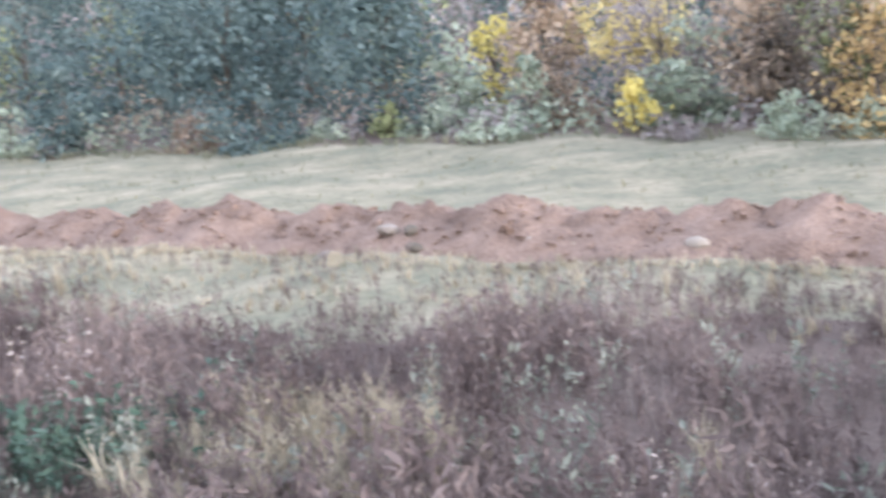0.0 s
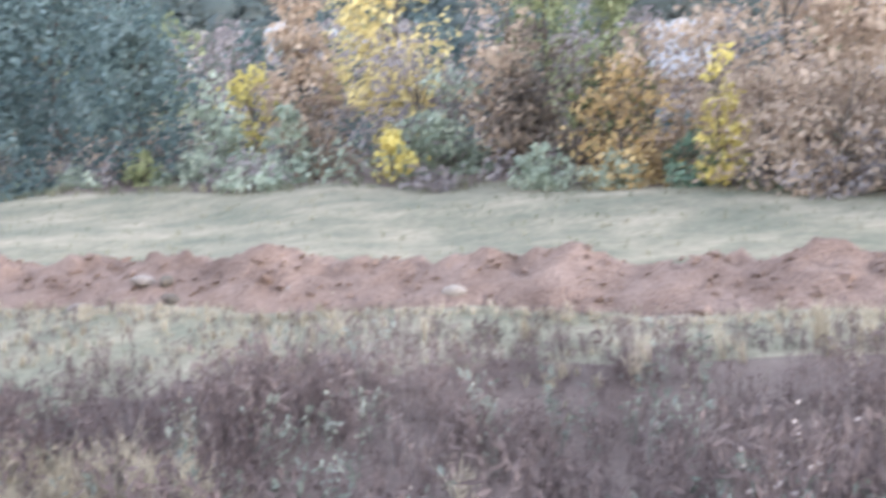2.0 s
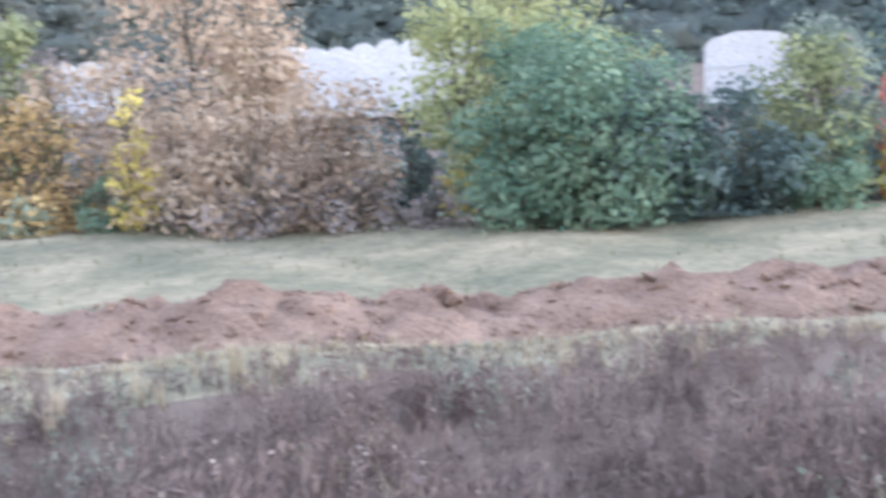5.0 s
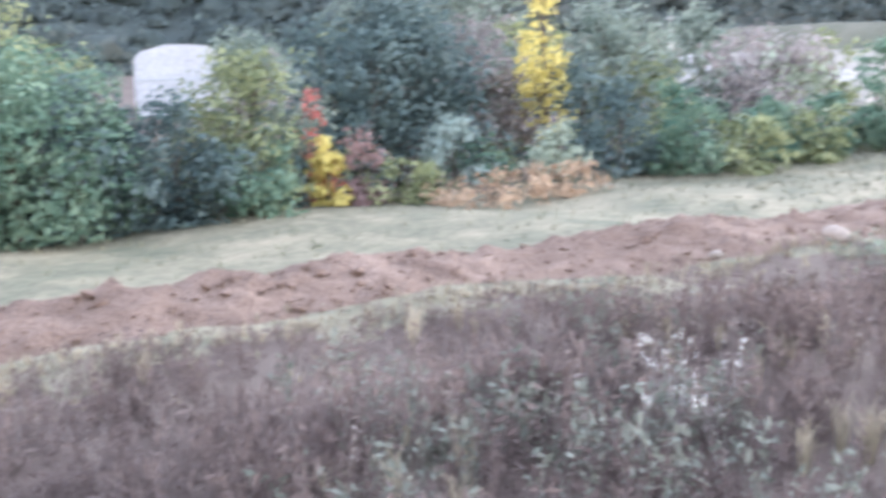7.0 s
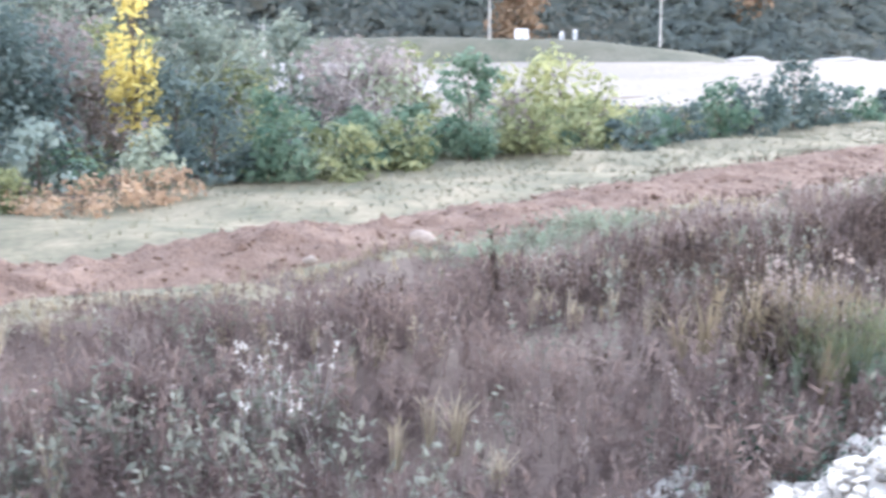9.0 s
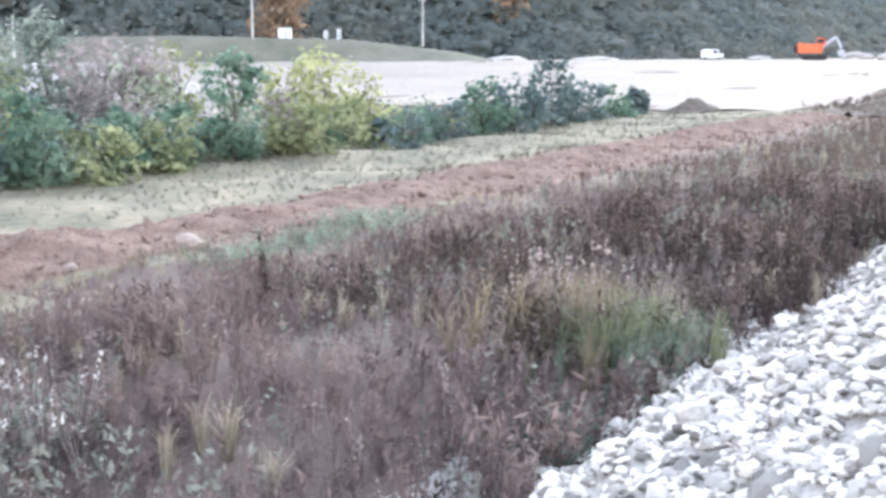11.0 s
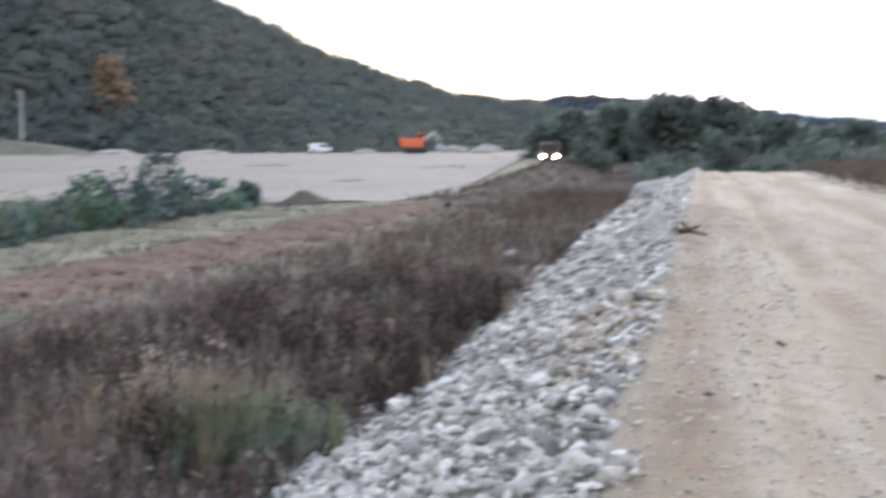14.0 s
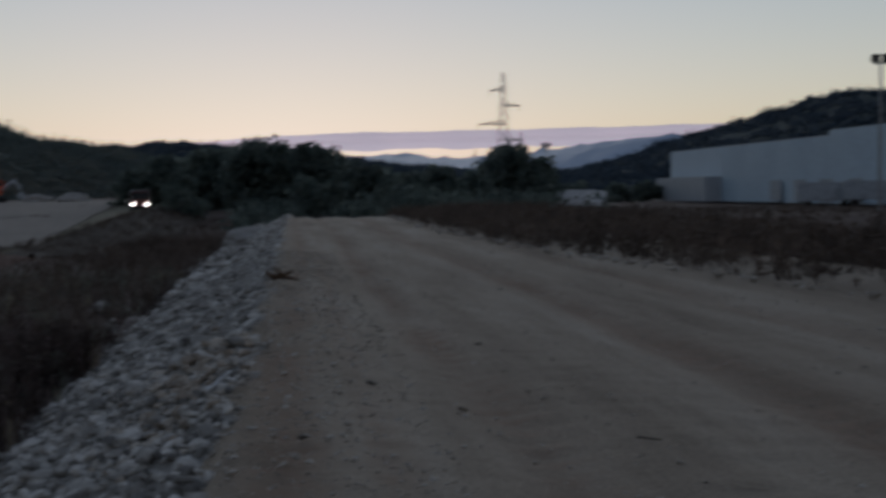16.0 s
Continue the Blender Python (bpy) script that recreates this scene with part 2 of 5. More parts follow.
LEAF = {
    "dark": ("dark green trees with dense drooping foliage at the field edge", (0.03, 0.047, 0.048), (0.11, 0.137, 0.13), (0.063, 0.087, 0.083)),
    "willow": ("pale grey-green willow bush at the field edge", (0.12, 0.145, 0.11), (0.30, 0.32, 0.25), (0.20, 0.225, 0.175)),
    "brown": ("brown half-bare bush at the field edge", (0.08, 0.06, 0.045), (0.22, 0.17, 0.13), (0.14, 0.105, 0.08)),
    "darkbrown": ("dark brown autumn tree at the field edge", (0.05, 0.045, 0.04), (0.16, 0.13, 0.10), (0.10, 0.08, 0.065)),
    "mauve": ("mauve-grey nearly bare shrub at the field edge", (0.09, 0.08, 0.08), (0.25, 0.22, 0.215), (0.16, 0.14, 0.135)),
    "tan": ("tan withered bush with curled leaves at the field edge", (0.13, 0.095, 0.07), (0.34, 0.27, 0.21), (0.22, 0.17, 0.13)),
    "yellow": ("bright yellow autumn tree at the field edge", (0.26, 0.215, 0.075), (0.49, 0.41, 0.15), (0.37, 0.31, 0.105)),
    "palelemon": ("pale lemon-yellow autumn tree at the field edge", (0.13, 0.145, 0.075), (0.28, 0.285, 0.155), (0.20, 0.21, 0.11)),
    "gold": ("golden-brown autumn tree at the field edge", (0.13, 0.09, 0.05), (0.38, 0.28, 0.14), (0.25, 0.175, 0.085)),
    "golden": ("tall golden-yellow autumn tree behind the bushes", (0.22, 0.18, 0.09), (0.46, 0.38, 0.18), (0.34, 0.28, 0.13)),
    "peach": ("tall pale orange autumn tree behind the bushes", (0.155, 0.12, 0.09), (0.34, 0.265, 0.20), (0.25, 0.19, 0.142)),
    "olive": ("olive-green tree turning yellow at the field edge", (0.06, 0.075, 0.04), (0.22, 0.23, 0.13), (0.13, 0.145, 0.08)),
    "oliveyellow": ("large yellow-green tree at the field edge", (0.105, 0.122, 0.058), (0.275, 0.278, 0.15), (0.18, 0.192, 0.10)),
    "green": ("rounded fresh green bushy tree at the field edge", (0.034, 0.068, 0.050), (0.14, 0.19, 0.135), (0.08, 0.122, 0.088)),
    "greygreen": ("tall grey-green tree with drooping foliage at the field edge", (0.06, 0.078, 0.066), (0.19, 0.215, 0.18), (0.115, 0.138, 0.116)),
    "red": ("small red-leaved autumn tree at the field edge", (0.26, 0.075, 0.065), (0.40, 0.15, 0.13)),
    "redbrown": ("reddish-brown autumn bush at the field edge", (0.09, 0.06, 0.06), (0.22, 0.15, 0.14)),
    "bluegrey": ("pale blue-green bush at the field edge", (0.11, 0.145, 0.132), (0.225, 0.262, 0.24)),
    "orange": ("low spreading orange-brown bush at the field edge", (0.17, 0.115, 0.08), (0.30, 0.22, 0.155)),
    "rust": ("rust-orange autumn tree at the foot of the hill", (0.105, 0.075, 0.05), (0.185, 0.13, 0.088)),
    "far": ("dark tree in the valley beyond the road", (0.045, 0.06, 0.054), (0.12, 0.135, 0.118), (0.08, 0.098, 0.086)),
}
M_LEAF = {k: leafy("leaves_" + k, shade(v[1], 1.6), shade(v[2], 1.6), shade(v[3], 1.6) if len(v) > 3 else None, 0.6, 0.8, 0.65 if k == "far" else 0.4) for k, v in LEAF.items()}
# bluer leaves for the far hills: distance haze put into their colour
M_HAZEFOREST = leafy("hazed_distant_leaves", (0.040, 0.058, 0.082), (0.088, 0.108, 0.128), (0.06, 0.082, 0.107), 0.01, 0.8, 0.35)
M_FOREST = leafy("forest_leaves", (0.082, 0.104, 0.102), (0.175, 0.16, 0.128), (0.117, 0.14, 0.13), 0.014, 0.8, 0.45)

# ---- plan: u runs along the road, v to its left, from the camera's foot ----
RD = radians(128.5)
EU, EV = np.array([math.sin(RD), math.cos(RD)]), np.array([-math.cos(RD), math.sin(RD)])
rng = np.random.default_rng(7)


def xy(u, v):
    u, v = np.asarray(u, float), np.asarray(v, float)
    return u * EU[0] + v * EV[0], u * EU[1] + v * EV[1]


def polar(az, d):
    return d * math.sin(radians(az)), d * math.cos(radians(az))


def wobble(x, y, s, seed=0):
    """Smooth random relief, about -1 to 1, with waves of s metres."""
    r = np.random.default_rng(seed)
    out = 0.0
    for k in range(9):
        a, f, ph = r.uniform(0, 2 * math.pi), r.uniform(0.6, 2.2) * 2 * math.pi / s, r.uniform(0, 6.28)
        out = out + np.sin(f * (x * math.cos(a) + y * math.sin(a)) + ph) / 3.2
    return out


def smooth(a, b, x):
    t = np.clip((np.asarray(x, float) - a) / (b - a), 0, 1)
    return t * t * (3 - 2 * t)


def ground_z(x, y):
    x, y = np.asarray(x, float), np.asarray(y, float)
    u, v = x * EU[0] + y * EU[1], x * EV[0] + y * EV[1]
    r = np.hypot(x, y)
    left = -2.4 + 2.2 * smooth(95, 240, r) + 0.10 * wobble(x, y, 9, 3)
    right = -0.25 + 0.12 * wobble(x, y, 5, 4) - 0.6 * smooth(80, 110, u)
    under = -0.35 - 1.2 * smooth(78, 100, u)
    z = np.where(v > 0.4, under + (left - under) * smooth(0.2, 4.6, v), under + (right - under) * smooth(-8.5, -11, v))
    return z


def mesh_of(name, verts, faces, mat, flat=True):
    """A mesh from arrays: verts (n, 3), faces a list of index arrays (m, 3) or (m, 4)."""
    me = bpy.data.meshes.new(name)
    faces = [np.asarray(f, np.int32) for f in faces if len(f)]
    nl = sum(f.size for f in faces)
    nf = sum(len(f) for f in faces)
    me.vertices.add(len(verts))
    me.vertices.foreach_set("co", np.asarray(verts, np.float32).ravel())
    me.loops.add(nl)
    me.loops.foreach_set("vertex_index", np.concatenate([f.ravel() for f in faces]))
    me.polygons.add(nf)
    tot = np.concatenate([np.full(len(f), f.shape[1], np.int32) for f in faces])
    me.polygons.foreach_set("loop_start", np.concatenate([[0], np.cumsum(tot)[:-1]]).astype(np.int32))
    me.polygons.foreach_set("use_smooth", np.full(nf, not flat))
    me.update(calc_edges=True)
    me.validate()
    me.materials.append(mat)
    return me


def grid(name, X, Y, Z, mat, flat=False):
    n, m = X.shape
    idx = np.arange(n * m).reshape(n, m)
    q = np.stack([idx[:-1, :-1], idx[1:, :-1], idx[1:, 1:], idx[:-1, 1:]], -1).reshape(-1, 4)
    me = mesh_of(name, np.stack([X, Y, Z], -1).reshape(-1, 3), [q], mat, flat)
    if me.polygons[len(me.polygons) // 2].normal.z < 0:
        me.flip_normals()
    return me


def part(name, bm, material, parent, label="", flat=True):
    me = bpy.data.meshes.new(name)
    bm.normal_update()
    bm.to_mesh(me)
    bm.free()
    me.materials.append(material)
    if not flat:
        me.polygons.foreach_set("use_smooth", np.ones(len(me.polygons), bool))
    ob = new(name, me)
    ob.parent = parent
    return tagged(ob, label) if label else ob


def child(name, me, parent, label=""):
    ob = new(name, me)
    ob.parent = parent
    return tagged(ob, label) if label else ob


def thing(name, label, category, x, y, z, turn=0.0, group="", kind=""):
    ob = new(name)
    ob.matrix_basis = pose(x, y, z, 0, 0, turn)
    return tagged(ob, label, category, group, kind)


def box(bm, x0, y0, z0, x1, y1, z1, bevel=0.0):
    g = bmesh.ops.create_cube(bm, size=1, matrix=Matrix.LocRotScale(((x0 + x1) / 2, (y0 + y1) / 2, (z0 + z1) / 2), None, (x1 - x0, y1 - y0, z1 - z0)))
    if bevel:
        es = list({e for v in g["verts"] for e in v.link_edges})
        bmesh.ops.bevel(bm, geom=es, offset=bevel, segments=2, affect="EDGES")
    return bm


def rod(bm, a, b, r0, r1=None, seg=6):
    a, b = Vector(a), Vector(b)
    d = b - a
    bmesh.ops.create_cone(bm, cap_ends=True, segments=seg, radius1=r0, radius2=r0 if r1 is None else r1, depth=d.length,
                          matrix=Matrix.Translation((a + b) / 2) @ d.to_track_quat("Z", "Y").to_matrix().to_4x4())
    return bm


# ---- ground, road, embankment ----
def lines(near, far, fine, n_far):
    a = np.arange(near[0], near[1], fine)
    lo = near[0] - np.geomspace(fine, near[0] - far[0], n_far)[::-1]
    hi = near[1] + np.geomspace(fine, far[1] - near[1], n_far)
    return np.concatenate([lo, a, hi])


U, V = np.meshgrid(lines((-40, 90), (-4500, 4500), 0.8, 34), lines((-14, 44), (-4500, 4500), 0.5, 34), indexing="ij")
GX, GY = xy(U, V)
gz = ground_z(GX, GY)
me = grid("ground", GX, GY, gz, M_TURF)
me.materials.append(M_SOIL)
mid = [(p.center[0] * EU[0] + p.center[1] * EU[1], p.center[0] * EV[0] + p.center[1] * EV[1]) for p in me.polygons]
for p, (u, v) in zip(me.polygons, mid):
    p.material_index = 0 if 14.6 - 2.4 * float(smooth(-5, -12, u)) + 1.6 * float(smooth(-3, 6, u)) + 0.5 * math.sin(u * 1.3) + 0.4 * math.sin(u * 3.1) < v < 30.5 + 4.5 * float(smooth(4, -18, u)) + 0.5 * math.sin(u * 0.9) else 1
tagged(new("ground", me), "field ground of pale meadow turf and bare brown soil", "ground", kind="structure")

ru, rv = np.concatenate([np.arange(-16, 3, 0.35), np.arange(3, 27, 0.1), np.arange(27, 40, 0.3), np.arange(40, 101, 0.8)]), np.linspace(-11.2, 0.95, 84)
U, V = np.meshgrid(ru, rv, indexing="ij")
X, Y = xy(U, V)
TRACKS = (-0.02, -1.45, -3.7, -6.1)
rut = sum(-0.075 * np.exp(-((V - c - 0.12 * np.sin(U * 0.13 + c)) / 0.28) ** 2) for c in TRACKS)
edge = 0.10 * smooth(-1.0, 0.3, V) - 0.55 * smooth(0.35, 0.95, V) + 0.16 * smooth(-8.6, -9.8, V + 0.6 * wobble(U, V * 0, 6, 12)) - 0.8 * smooth(-10.2, -11.2, V)
Z = rut + edge + 0.006 * wobble(U, V, 0.9, 5) + 0.008 * wobble(U * 0.3, V, 2, 6) - 1.5 * smooth(76, 101, U)
Z = Z + sum(0.024 * np.sin(U * 2 * math.pi / 0.42 + 3 * (V - c)) * np.exp(-((V - c - 0.12 * np.sin(U * 0.13 + c)) / 0.24) ** 2) * smooth(-0.2, 0.5, wobble(U, V * 0, 5, 13)) for c in TRACKS[:3])
Z = Z + 0.007 * np.random.default_rng(3).standard_normal(Z.shape)
me = grid("road", X, Y, Z, M_ROAD)
worn = np.zeros_like(U)
# tyre ribs: the shading of their relief is put into the wear colour
tread_shade = 0.72 + 0.28 * np.sin(U * 2 * math.pi / 0.46 + 2.5 * V + 1.5 * wobble(U, V, 3.0, 16))
for c, w, k in ((-0.02, 0.21, 1.5), (-0.57, 0.13, 0.75), (-1.45, 0.24, 1.25), (-3.7, 0.40, 0.8), (-6.1, 0.30, 0.5)):
    near = k * np.exp(-((V - c - 0.10 * np.sin(U * 0.13 + c)) / w) ** 2)
    worn = np.maximum(worn, near * (0.75 + 0.35 * wobble(U * 0.25, V, 2.0, 15)) * (tread_shade if c > -3 else 1.0))
me.attributes.new("worn", "FLOAT", "POINT").data.foreach_set("value", np.clip(worn, 0, 1).astype(np.float32).ravel())
tagged(new("road", me), "wide unpaved road of compacted beige crushed gravel with wheel ruts", "road", kind="structure")

eu, ev = np.concatenate([np.arange(-16, 40, 0.3), np.arange(40, 130, 1.0)]), np.linspace(0.3, 5.9, 30)


def verge_v(u):
    """Where the gravel ends on the road's far side."""
    return np.interp(u, (0, 16, 20.5, 25.7, 29, 34.5, 47, 72, 100), (-9.3, -8.2, -7.55, -7.0, -6.5, -6.05, -5.4, -5.8, -6.0))


def bank_z(u, v):
    z = -2.5 * np.clip((v - 0.55) / (4.2 + 0.6 * smooth(25, 50, u)), 0, 1) - 0.03
    return z + 0.09 * wobble(u, v, 1.1, 8) + 0.08 * wobble(u, v, 5, 9) - 1.0 * smooth(84, 120, u) * (v < 3)


U, V = np.meshgrid(eu, ev, indexing="ij")
X, Y = xy(U, V)
bank = tagged(new("embankment", grid("embankment", X, Y, bank_z(U, V), M_BANK)), "steep road embankment of loose broken white limestone", "embankment", kind="structure")


# ---- broken stone ----
def stone_shape(seed):
    r = np.random.default_rng(seed)
    bm = bmesh.new()
    bmesh.ops.create_icosphere(bm, subdivisions=1, radius=1)
    s = np.array([r.uniform(0.8, 1.3), r.uniform(0.6, 1.0), r.uniform(0.4, 0.75)])
    for v in bm.verts:
        v.co = Vector(np.array(v.co) * s * r.uniform(0.72, 1.22))
    bm.verts.ensure_lookup_table()
    vs = np.array([v.co[:] for v in bm.verts])
    fs = np.array([[v.index for v in f.verts] for f in bm.faces])
    bm.free()
    return vs, fs


STONES = [stone_shape(100 + i) for i in range(10)]
q = np.random.default_rng(4)
OCT = np.array([(1, 0, 0), (-1, 0, 0), (0, 1, 0), (0, -1, 0), (0, 0, 1), (0, 0, -1)], float)
OCT_F = np.array([(0, 2, 4), (2, 1, 4), (1, 3, 4), (3, 0, 4), (2, 0, 5), (1, 2, 5), (3, 1, 5), (0, 3, 5)])
PEBBLES = [(OCT * q.uniform(0.6, 1.2, (6, 1)) * np.array([1.2, 0.9, 0.7]), OCT_F) for k in range(6)]


def turns(n, r, tilt=1.0):
    """n random turns as matrices: any heading, leaning up to tilt radians."""
    a, b, c = r.uniform(0, 6.283, n), r.uniform(-tilt, tilt, n), r.uniform(-tilt, tilt, n)
    ca, sa, cb, sb, cc, sc = np.cos(a), np.sin(a), np.cos(b), np.sin(b), np.cos(c), np.sin(c)
    o, i = np.zeros(n), np.ones(n)
    mz = np.stack([ca, -sa, o, sa, ca, o, o, o, i], -1).reshape(n, 3, 3)
    my = np.stack([cb, o, sb, o, i, o, -sb, o, cb], -1).reshape(n, 3, 3)
    mx = np.stack([i, o, o, o, cc, -sc, o, sc, cc], -1).reshape(n, 3, 3)
    return my @ mx @ mz


def strew(shapes, pos, size, r, tilt=1.0):
    """Joins copies of the shapes (verts, tris) at the places pos with the sizes size (n or n, 3)."""
    n = len(pos)
    size = np.asarray(size, float)
    size = size[:, None] if size.ndim == 1 else size
    pick, rot = r.integers(0, len(shapes), n), turns(n, r, tilt)
    vs, fs, base = [], [], 0
    for k, (sv, sf) in enumerate(shapes):
        w = np.nonzero(pick == k)[0]
        if not len(w):
            continue
        p = np.einsum("nij,vj->nvi", rot[w], sv) * size[w][:, None, :] + pos[w][:, None, :]
        vs.append(p.reshape(-1, 3))
        fs.append((sf[None] + (np.arange(len(w)) * len(sv))[:, None, None] + base).reshape(-1, sf.shape[1]))
        base += len(w) * len(sv)
    return np.concatenate(vs), np.concatenate(fs)


def on_bank(u, v):
    x, y = xy(u, v)
    return np.stack([x, y, bank_z(u, v) + 0.015], -1)


r = np.random.default_rng(21)
n = 23000
n_far = 3600
u = np.concatenate([np.where(r.random(n) < 0.17, r.uniform(-16, 3, n), np.where(r.random(n) < 0.5, r.uniform(3, 16, n), r.uniform(3, 34, n))), r.uniform(34, 120, n_far)])
v = np.concatenate([r.uniform(0.3, 5.0, n), r.uniform(0.5, 5.8, n_far)])
v = np.where(r.random(len(v)) < 0.08, v - r.uniform(0, 0.7, len(v)), v)
s = np.concatenate([np.clip(r.lognormal(-2.95, 0.42, n), 0.022, 0.19), np.clip(r.lognormal(-2.25, 0.4, n_far), 0.05, 0.3)])
s = s * (0.74 + 0.42 * smooth(0.8, 4.5, v))
s = np.where(v < 0.4, np.minimum(s, 0.03), s)
piece_stretch = (u > 5.2) & (u < 8.6) & (v > 0.8) & (v < 3.4)
s = np.where(piece_stretch, np.minimum(s, 0.05), s)
pos = on_bank(u, v)
vs, fs = strew(STONES, pos, s, r, 0.6)
child("broken_stone", mesh_of("broken_stone", vs, [fs], M_STONE), bank, "loose broken white and grey limestone")["kind"] = "stuff"

n = 520
ut, vt = r.normal(12.2, 1.5, n), np.clip(r.normal(1.0, 0.35, n), 0.45, 2.2)
vs, fs = strew(STONES, on_bank(ut, vt) + np.array([0, 0, 0.02]), np.clip(r.lognormal(-3.2, 0.4, n), 0.02, 0.11), r, 0.6)
child("tan_stone", mesh_of("tan_stone", vs, [fs], M_TANSTONE), bank, "tan broken stone tipped over the edge")["kind"] = "stuff"

# pebbles on the road
n = 9500
u, v = np.concatenate([r.uniform(3, 40, n - 6500), r.uniform(3, 32, 6500)]), np.concatenate([-9.0 + 9.6 * r.random(n - 6500) ** 0.8, 0.75 - 1.7 * r.random(6500) ** 1.6])
x, y = xy(u, v)
z = 0.10 * smooth(-1.0, 0.3, v) - 0.55 * smooth(0.35, 0.95, v) + 0.004
vs, fs = strew(PEBBLES, np.stack([x, y, z], -1), np.clip(r.lognormal(-4.5, 0.45, n), 0.005, 0.045), r, 0.5)
tagged(new("road_pebbles", mesh_of("road_pebbles", vs, [fs], M_PEBBLE)), "small pale pebbles scattered over the gravel road", "pebbles", kind="stuff")

# low ridge of stones along the far edges of the road
n = 420
u, v = r.uniform(14, 78, n), np.zeros(n)
v = verge_v(u) - 0.1 + r.normal(0, 0.22, n)
x, y = xy(u, v)
vs, fs = strew(STONES, np.stack([x, y, np.full(n, 0.06)], -1), np.clip(r.lognormal(-3.3, 0.5, n), 0.02, 0.14), r, 0.6)
tagged(new("edge_stones", mesh_of("edge_stones", vs, [fs], M_PEBBLE)), "pale stones pushed up along the weedy road edge", "stones", kind="stuff")


# ---- heaps of earth ----
def heap(name, label, category, u0, u1, vline, width, height, mat, seed, step=0.16, across=30, lump=0.12, kind=""):
    """A long bank of tipped earth: vline(u) its foot on the road's side, height(u) its crest."""
    uu, tt = np.arange(u0, u1, step), np.linspace(0, 1, across)
    U, T = np.meshgrid(uu, tt, indexing="ij")
    wu = width(uu)[:, None]
    Vv = vline(uu)[:, None] + T * wu + 0.12 * wobble(U, T * 3, 2.2, seed + 2)
    X, Y = xy(U, Vv)
    prof = np.clip(1 - np.abs(T - 0.48) / 0.5, 0, 1) ** 0.8
    H = height(uu)[:, None]
    Z = ground_z(X, Y) - 0.12 + prof * (H + 0.12) + lump * prof * (wobble(X, Y, 1.0, seed) + 0.5 * wobble(X, Y, 0.45, seed + 1))
    return tagged(new(name, grid(name, X, Y, Z, mat)), label, category, kind=kind)


PEAKS = ((-31, 0.5), (-27, 0.7), (-23.5, 0.6), (-20.6, 0.55), (-18.3, 0.62), (-15.7, 0.55), (-13.8, 0.4), (-11.3, 0.72), (-9.5, 0.42), (-7.4, 0.42), (-5.8, 0.66),
         (-3.7, 0.45), (-1.9, 0.55), (-0.7, 0.4), (1.1, 0.55), (3.2, 0.5), (5.0, 0.4), (7.0, 0.55), (8.9, 0.5), (10.6, 0.45), (13, 0.3))


def crest(u):
    h = 0.34 + 0.05 * np.sin(u * 0.9) + 0.04 * np.sin(u * 2.3)
    for c, k in PEAKS:
        h = np.maximum(h, (0.72 - 0.34 * smooth(-2, 4, u)) * k * np.exp(-((u - c) / 1.0) ** 2) + 0.30 * smooth(16, 8, u))
    return h


heap("dirt_mound", "long ridge of reddish-brown dug earth lying across the field", "earth mound", -50, 78, lambda u: 17.35 - 1.9 * smooth(10, 24, u) + 0.15 * np.sin(u * 0.7),
     lambda u: 3.4 + 2.2 * smooth(6, 24, u), crest, M_DIRT, 31, lump=0.09)
heap("earth_berm", "high dark weedy earth bank beside the road", "earth bank", 78, 175, lambda u: 8.0 + 0.02 * u + 0 * u, lambda u: 11 + 0 * u,
     lambda u: 1.25 * smooth(78, 118, u) * (1 - smooth(140, 175, u)) + 0.2, M_DARKDIRT, 41, 0.8, 24, 0.25)
heap("earth_mound", "small dark heap of tipped earth at the yard's edge", "earth heap", 77.5, 83.5, lambda u: 25.0 + 0 * u, lambda u: 4 + 0 * u,
     lambda u: 0.9 * np.exp(-((u - 80.5) / 1.6) ** 2), M_DARKDIRT, 51, 0.25, 20, 0.15)


r = np.random.default_rng(33)
n = 2800
u = np.concatenate([r.uniform(-32, 16, 1900), r.uniform(16, 60, 900)])
t = r.beta(1.6, 2.2, n)
v = 17.35 - 1.9 * smooth(10, 24, u) + 0.15 * np.sin(u * 0.7) + t * (3.4 + 2.2 * smooth(6, 24, u))
x, y = xy(u, v)
z = ground_z(x, y) - 0.1 + np.clip(1 - np.abs(t - 0.48) / 0.5, 0, 1) ** 0.8 * (crest(u) + 0.10)
vs, fs = strew(PEBBLES, np.stack([x, y, z], -1), np.clip(r.lognormal(-3.0, 0.5, n), 0.02, 0.18), r, 0.8)
tagged(new("earth_clods", mesh_of("earth_clods", vs, [fs], M_DIRT)), "reddish-brown clods of dug earth on the mound", "earth clods", kind="stuff")


def boulder(label, u, v, s, lift, seed, mat=M_PALESTONE):
    q = np.random.default_rng(seed)
    bm = bmesh.new()
    bmesh.ops.create_icosphere(bm, subdivisions=2, radius=1)
    k = Vector((q.uniform(0.9, 1.3), q.uniform(0.7, 1.0), q.uniform(0.5, 0.75)))
    for w in bm.verts:
        w.co = Vector((w.co.x * k.x, w.co.y * k.y, w.co.z * k.z)) * s * (1 + 0.22 * noise.noise(w.co * 1.3 + Vector((seed, 0, 0))))
    x, y = xy(u, v)
    me = bpy.data.meshes.new("boulder")
    bm.to_mesh(me)
    bm.free()
    me.materials.append(mat)
    ob = new("boulder", me)
    ob.matrix_basis = pose(float(x), float(y), float(ground_z(x, y)) + lift, q.uniform(-10, 10), q.uniform(-10, 10), q.uniform(0, 360))
    return tagged(ob, label, "boulder", "boulders on the dug earth")



